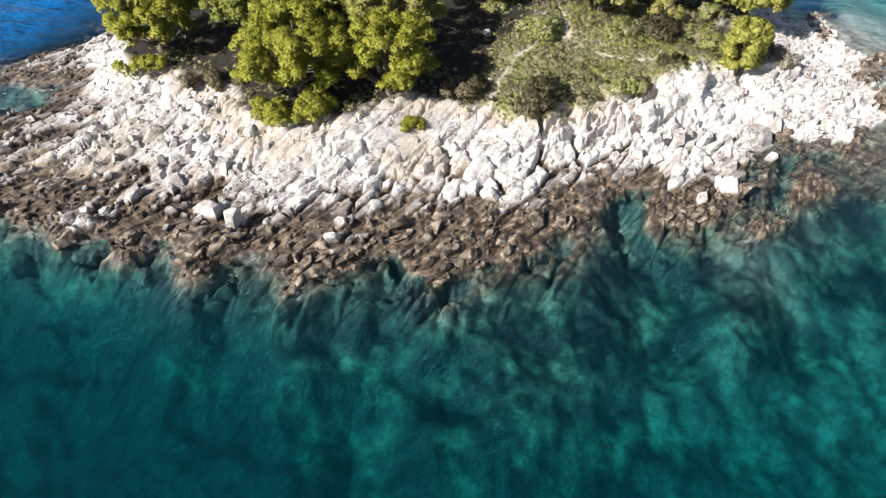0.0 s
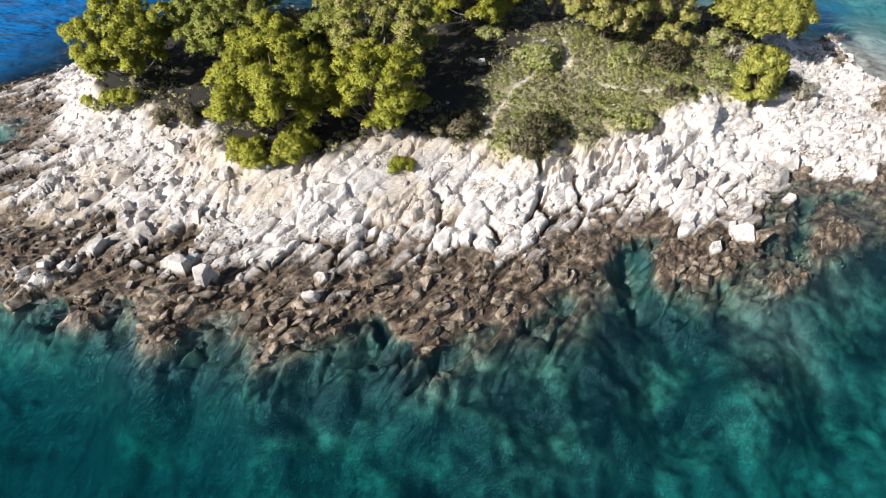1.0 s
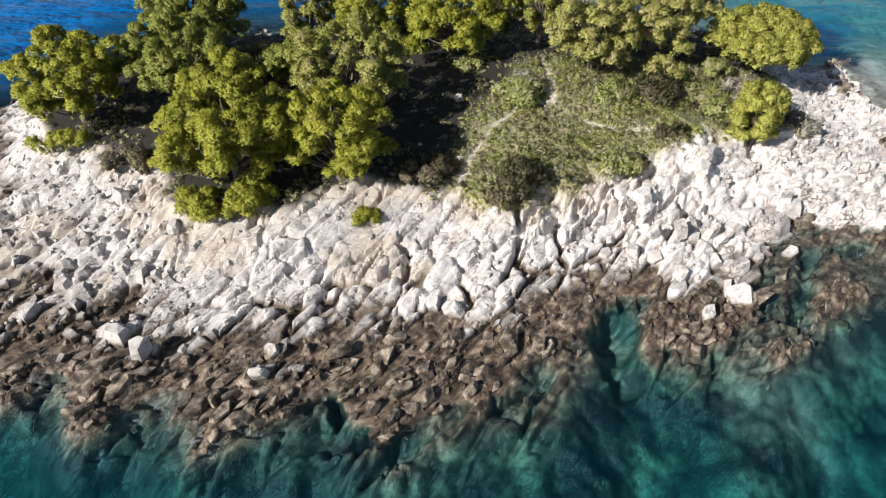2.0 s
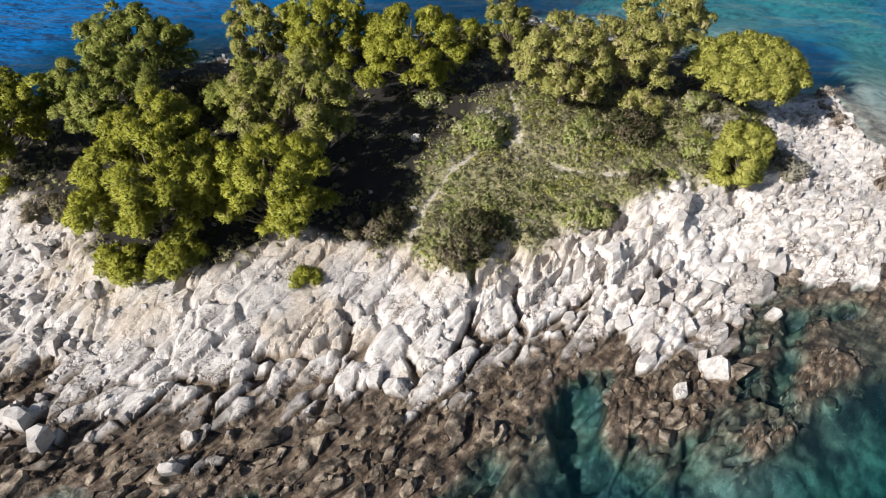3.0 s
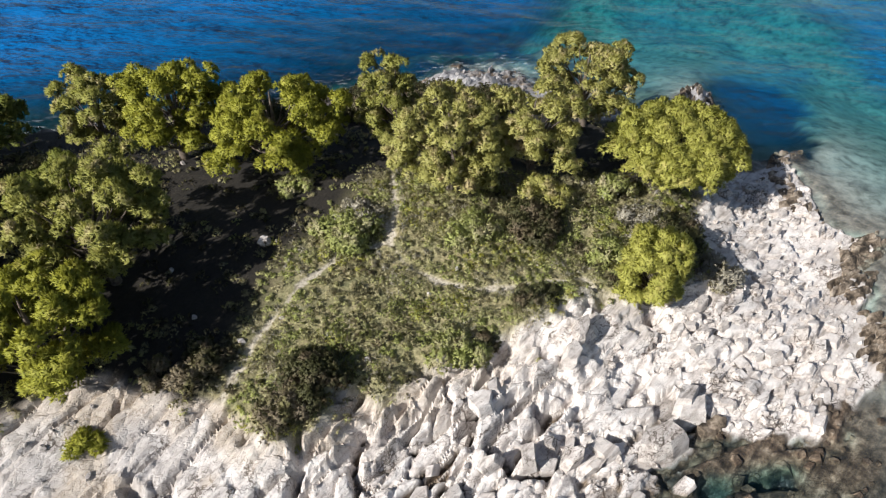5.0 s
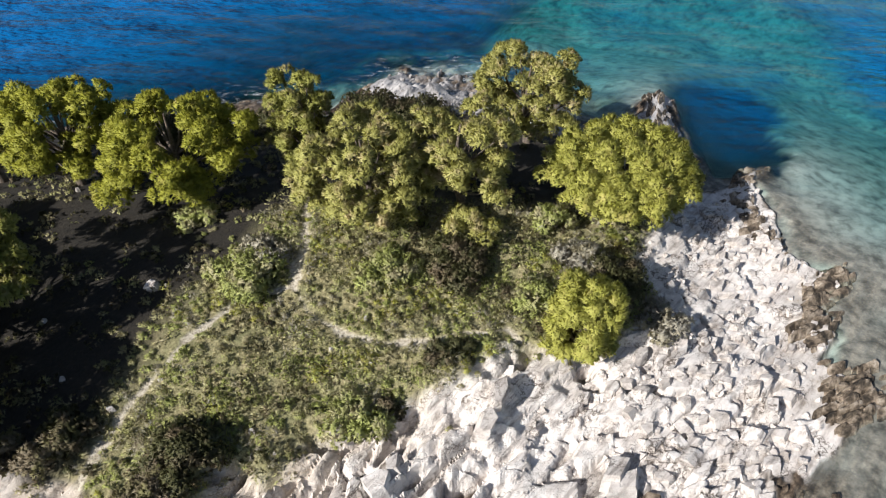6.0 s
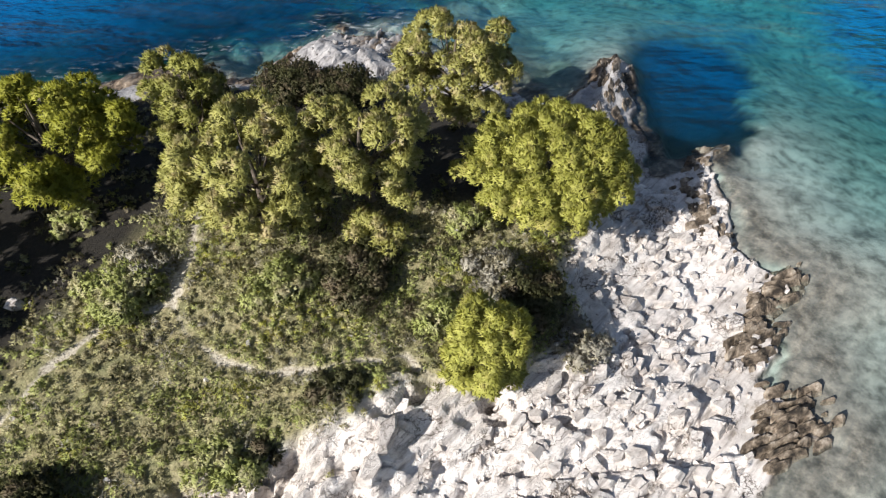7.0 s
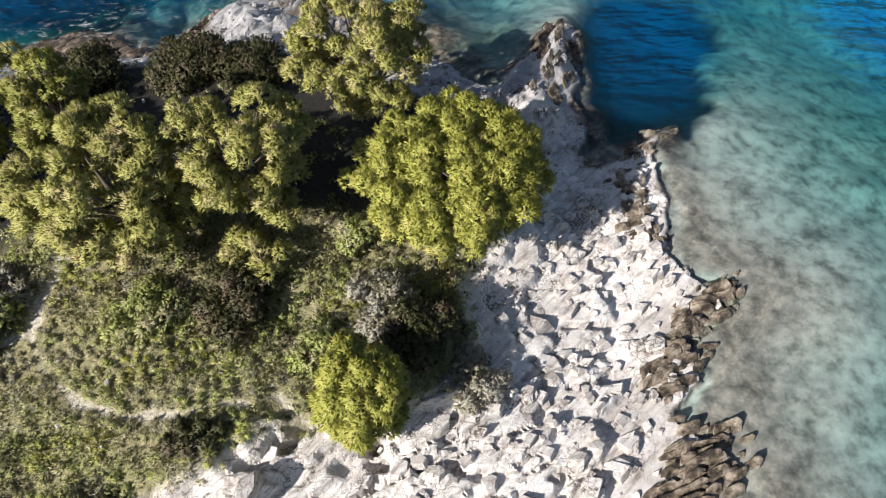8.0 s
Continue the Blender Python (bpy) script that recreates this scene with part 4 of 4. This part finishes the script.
def joined(name, items, mat):
    """One mesh out of many placed ones: items are (mesh, matrix)."""
    cos, faces, at, sizes = [], [], 0, []
    cache = {}
    for me, m in items:
        if me.name not in cache:
            cache[me.name] = mesh_arrays(me)
        co, tri = cache[me.name]
        a = np.array(m)
        cos.append(co @ a[:3, :3].T + a[:3, 3]), faces.append(tri + at)
        at += len(co)
        sizes.append(len(co))
    me = tris_mesh(name, np.concatenate(cos), np.concatenate(faces), mat)
    me.attributes.new("sharp_face", "BOOLEAN", "FACE").data.foreach_set("value", np.ones(len(me.polygons), bool))
    spots = np.array([m.translation[:2] for _, m in items])
    wash = plan(spots[:, 0], spots[:, 1])["tide"]
    me.attributes.new("tide", "FLOAT", "POINT").data.foreach_set("value", np.repeat(wash, sizes).astype(np.float32))
    return me


def strewn(seed, gap, choose, size_of, shapes, sunk=0.3, strike=None, tilt=7):
    """Places for blocks on the rock: a list of (size, mesh, matrix)."""
    rng = np.random.default_rng(seed)
    bx, by = np.meshgrid(np.arange(-29, 28, gap), np.arange(17, 58, gap))
    bx, by = (bx + rng.uniform(-gap, gap, bx.shape) * 0.6).ravel(), (by + rng.uniform(-gap, gap, by.shape) * 0.6).ravel()
    p = plan(bx, by)
    keep = rng.uniform(0, 1, bx.shape) < choose(bx, by, p)
    out = []
    for x, y, z in zip(bx[keep], by[keep], p["z"][keep]):
        size = size_of(x, y) * math.exp(rng.normal(0, 0.33))
        turn = (50 if x < 13 else 18) + (rng.normal(0, 13) if strike else rng.uniform(0, 360))
        me = shapes[rng.integers(len(shapes))]
        m = pose(x, y, z + size * (0.22 - sunk * rng.uniform(0.4, 1.0)), rng.normal(-4, tilt), rng.normal(0, tilt), turn) @ Matrix.Diagonal((size, size * rng.uniform(0.8, 1.2), size * rng.uniform(0.8, 1.2), 1))
        out.append((size, me, m))
    return out


def bare_rock(p):
    return smooth(-0.1, -0.8, p["inland"]) * smooth(-0.3, 0.4, p["shore"])


def ledge_share(x, y, p):
    right = smooth(7.5, 10, x) * smooth(31.5, 29, y - 0.4 * np.clip(x - 14, 0, 6)) + smooth(15, 18, x)
    return smooth(0.4, 1.2, p["shore"] + smooth(20, 18, x)) * bare_rock(p) * np.clip(0.36 * right + 0.1 * smooth(15, 18, x), 0, 1) * smooth(47, 44, y) * (1 - p["calm"])


def scree_share(x, y, p):
    return bare_rock(p) * smooth(-8.5, -10.5, x) * smooth(-19, -16, x) * smooth(29, 26, y) * smooth(1.4, 2.6, p["shore"]) * 0.6


laid = strewn(71, 0.64, lambda x, y, p: 1.2 * ledge_share(x, y, p) * (x < 17.5), lambda x, y: 0.88, BLOCKS, sunk=0.22, strike=True, tilt=6)
laid += strewn(77, 0.46, lambda x, y, p: 1.5 * ledge_share(x, y, p) * (x >= 17.5), lambda x, y: 0.52, BLOCKS, sunk=0.2, strike=True, tilt=9)
laid += strewn(72, 0.50, scree_share, lambda x, y: 0.55, ROUND, sunk=0.22)
laid.sort(key=lambda b: -b[0])
spots = np.array([m.translation[:2] for _, _, m in laid[:300]])
for (size, me, m), wash in zip(laid[:300], plan(spots[:, 0], spots[:, 1])["tide"]):
    block = new("limestone_block", me)
    block.parent, block.matrix_basis = ground, m
    if wash > 0.6 and m.translation.z < 0.22:
        block.material_slots[0].link, block.material_slots[0].material = "OBJECT", TIDE_ROCK
rest = laid[300:]
rest += strewn(73, 0.34, lambda x, y, p: bare_rock(p) * (0.08 + 0.10 * smooth(7.5, 10, x) + 0.10 * smooth(16, 18, x) + 0.35 * smooth(-7.5, -10.5, x)), lambda x, y: 0.25, BLOCKS, sunk=0.25, tilt=16)
rest += strewn(76, 0.36, lambda x, y, p: smooth(-0.9, -0.4, p["z"]) * smooth(0.05, -0.1, p["z"]) * smooth(13, 15, x) * smooth(31.5, 29.5, y) * smooth(21.5, 24, y) * 0.35, lambda x, y: 0.34, BLOCKS + ROUND, sunk=0.2, tilt=16)
rest += strewn(75, 0.45, lambda x, y, p: 0.022 * p["green"] * (1 - 0.6 * p["shaded_litter"]), lambda x, y: 0.2, BLOCKS, sunk=0.15, tilt=20)
rest += strewn(74, 0.38, lambda x, y, p: smooth(-0.8, 0.2, p["shore"]) * smooth(4.2, 2.6, p["shore"]) * smooth(27, 24, y) * smooth(-0.15, 0.05, p["z"]) * 0.5, lambda x, y: 0.36, BLOCKS, sunk=0.34, strike=True, tilt=20)
ledges = strewn(78, 0.50, lambda x, y, p: smooth(-0.7, 0.2, p["shore"]) * p["tide"] * smooth(27, 25, y) * smooth(-0.25, -0.05, p["z"]) * 0.5, lambda x, y: 0.85, SLABS, sunk=0.16, strike=True, tilt=15)
tagged(part("tide_slab", joined("tide_slab", [b[1:] for b in ledges], TIDE_ROCK), ground), "split brown rock slabs washed by the tide", kind="stuff")
tagged(part("loose_rock", joined("loose_rock", [b[1:] for b in rest], LIMESTONE), ground), "angular broken limestone lying along the shore", kind="stuff")


def boulder(x, y, size, seed, label, turn=0.0, up=0.12, stretch=(1, 1, 1)):
    me = block_mesh("boulder", seed, np.array([1.0, 0.8, 0.7]) * np.array(stretch), 0.3, None, (0.62, 0.88))
    ob = tagged(new("boulder", me), label, "boulder", "lone boulders")
    ob.matrix_basis = pose(x, y, ground_at(x, y) + up * size, 8, -6, turn) @ Matrix.Diagonal((size, size, size, 1))
    return ob


boulder(-9.5, 21.6, 1.15, 1, "clean white boulder lying on dark wet rock", 20, 0.25)
boulder(10.95, 26.6, 0.75, 2, "squared white boulder on the brown ledge", 75, 0.36)
boulder(2.0, 24.1, 1.0, 3, "smooth white boulder at the edge of the brown rock", -10)
boulder(1.1, 24.5, 0.85, 4, "rounded white boulder beside a larger one", 60)
boulder(1.9, 36.9, 0.6, 5, "pale grey boulder in the pines' shade", 30, 0.2)
boulder(12.95, 32.2, 1.1, 9, "white crag block at the top of the rock face", 65, 0.05, (1.1, 0.8, 0.9))
boulder(13.4, 33.1, 1.2, 10, "tall white crag block at the top of the rock face", 70, 0.12, (1.2, 0.7, 1.0))
boulder(13.75, 34.0, 0.8, 11, "white block at the upper end of the crag", 50, 0.05)
boulder(15.1, 40.3, 0.4, 6, "small white stone beside a green bush", 10, 0.3)
boulder(16.2, 28.4, 1.0, 7, "rounded yellowish boulder at the water's edge", 40, 0.2)
boulder(-5.0, 20.9, 0.8, 8, "white block wedged in the brown tidal rock", 15, 0.3)


def rock_ridge(line, high, seed, label, plates=26, wide=0.3, bed=20):
    """A jagged ridge of upright brown rock plates along a line, all split along one bedding."""
    rng = np.random.default_rng(seed)
    ridge = tagged(new("rock_ridge"), label, "rock", "jagged shore rocks")
    ridge.location = (*line[0], 0)
    pts = [Vector((*p, 0)) for p in line]
    for n in range(plates):
        t = (n + rng.uniform(0, 1)) / plates * (len(pts) - 1)
        k = min(int(t), len(pts) - 2)
        p = pts[k].lerp(pts[k + 1], t - k)
        x, y = p.x + rng.normal(0, wide), p.y + rng.normal(0, wide)
        s = high * rng.uniform(0.4, 1.25)
        ob = part("rock_plate", PLATES[rng.integers(len(PLATES))], ridge)
        ob.matrix_basis = pose(x - line[0][0], y - line[0][1], ground_at(x, y) + s * 0.1, rng.normal(-32, 6), rng.normal(0, 6), bed + rng.normal(0, 7)) @ Matrix.Diagonal((s * rng.uniform(0.6, 1.3), s * rng.uniform(0.4, 1.0), s * rng.uniform(0.6, 1.1), 1))
    return ridge


rock_ridge([(27.1, 40.7), (26.2, 39.5), (25.3, 38.2), (24.6, 36.8)], 0.95, 81, "jagged brown laminated rock ridge along the eastern waterline", 130)
rock_ridge([(25.7, 35.2), (25.2, 34.4), (24.3, 33.8)], 0.95, 82, "brown laminated rock outcrop standing in shallow water", 90, 0.42)
rock_ridge([(24.7, 45.4), (24.5, 43.4), (25.1, 41.9)], 0.75, 83, "thin brown rock edge above the shallow beach", 70)
rock_ridge([(13.3, 22.2), (14.7, 23.4), (16.2, 25.2), (17.8, 26.3)], 0.6, 84, "low brown reef just above the water", 60, 0.32, 40)
rock_ridge([(22.6, 53.4), (22.2, 51), (21.4, 48.4)], 0.8, 85, "dark rock spit behind the point", 40, 0.4, 60)
rock_ridge([(26.2, 47.7), (25.4, 46.8), (24.7, 46.0)], 0.5, 86, "brown rocks trailing into the clear shallows", 26)
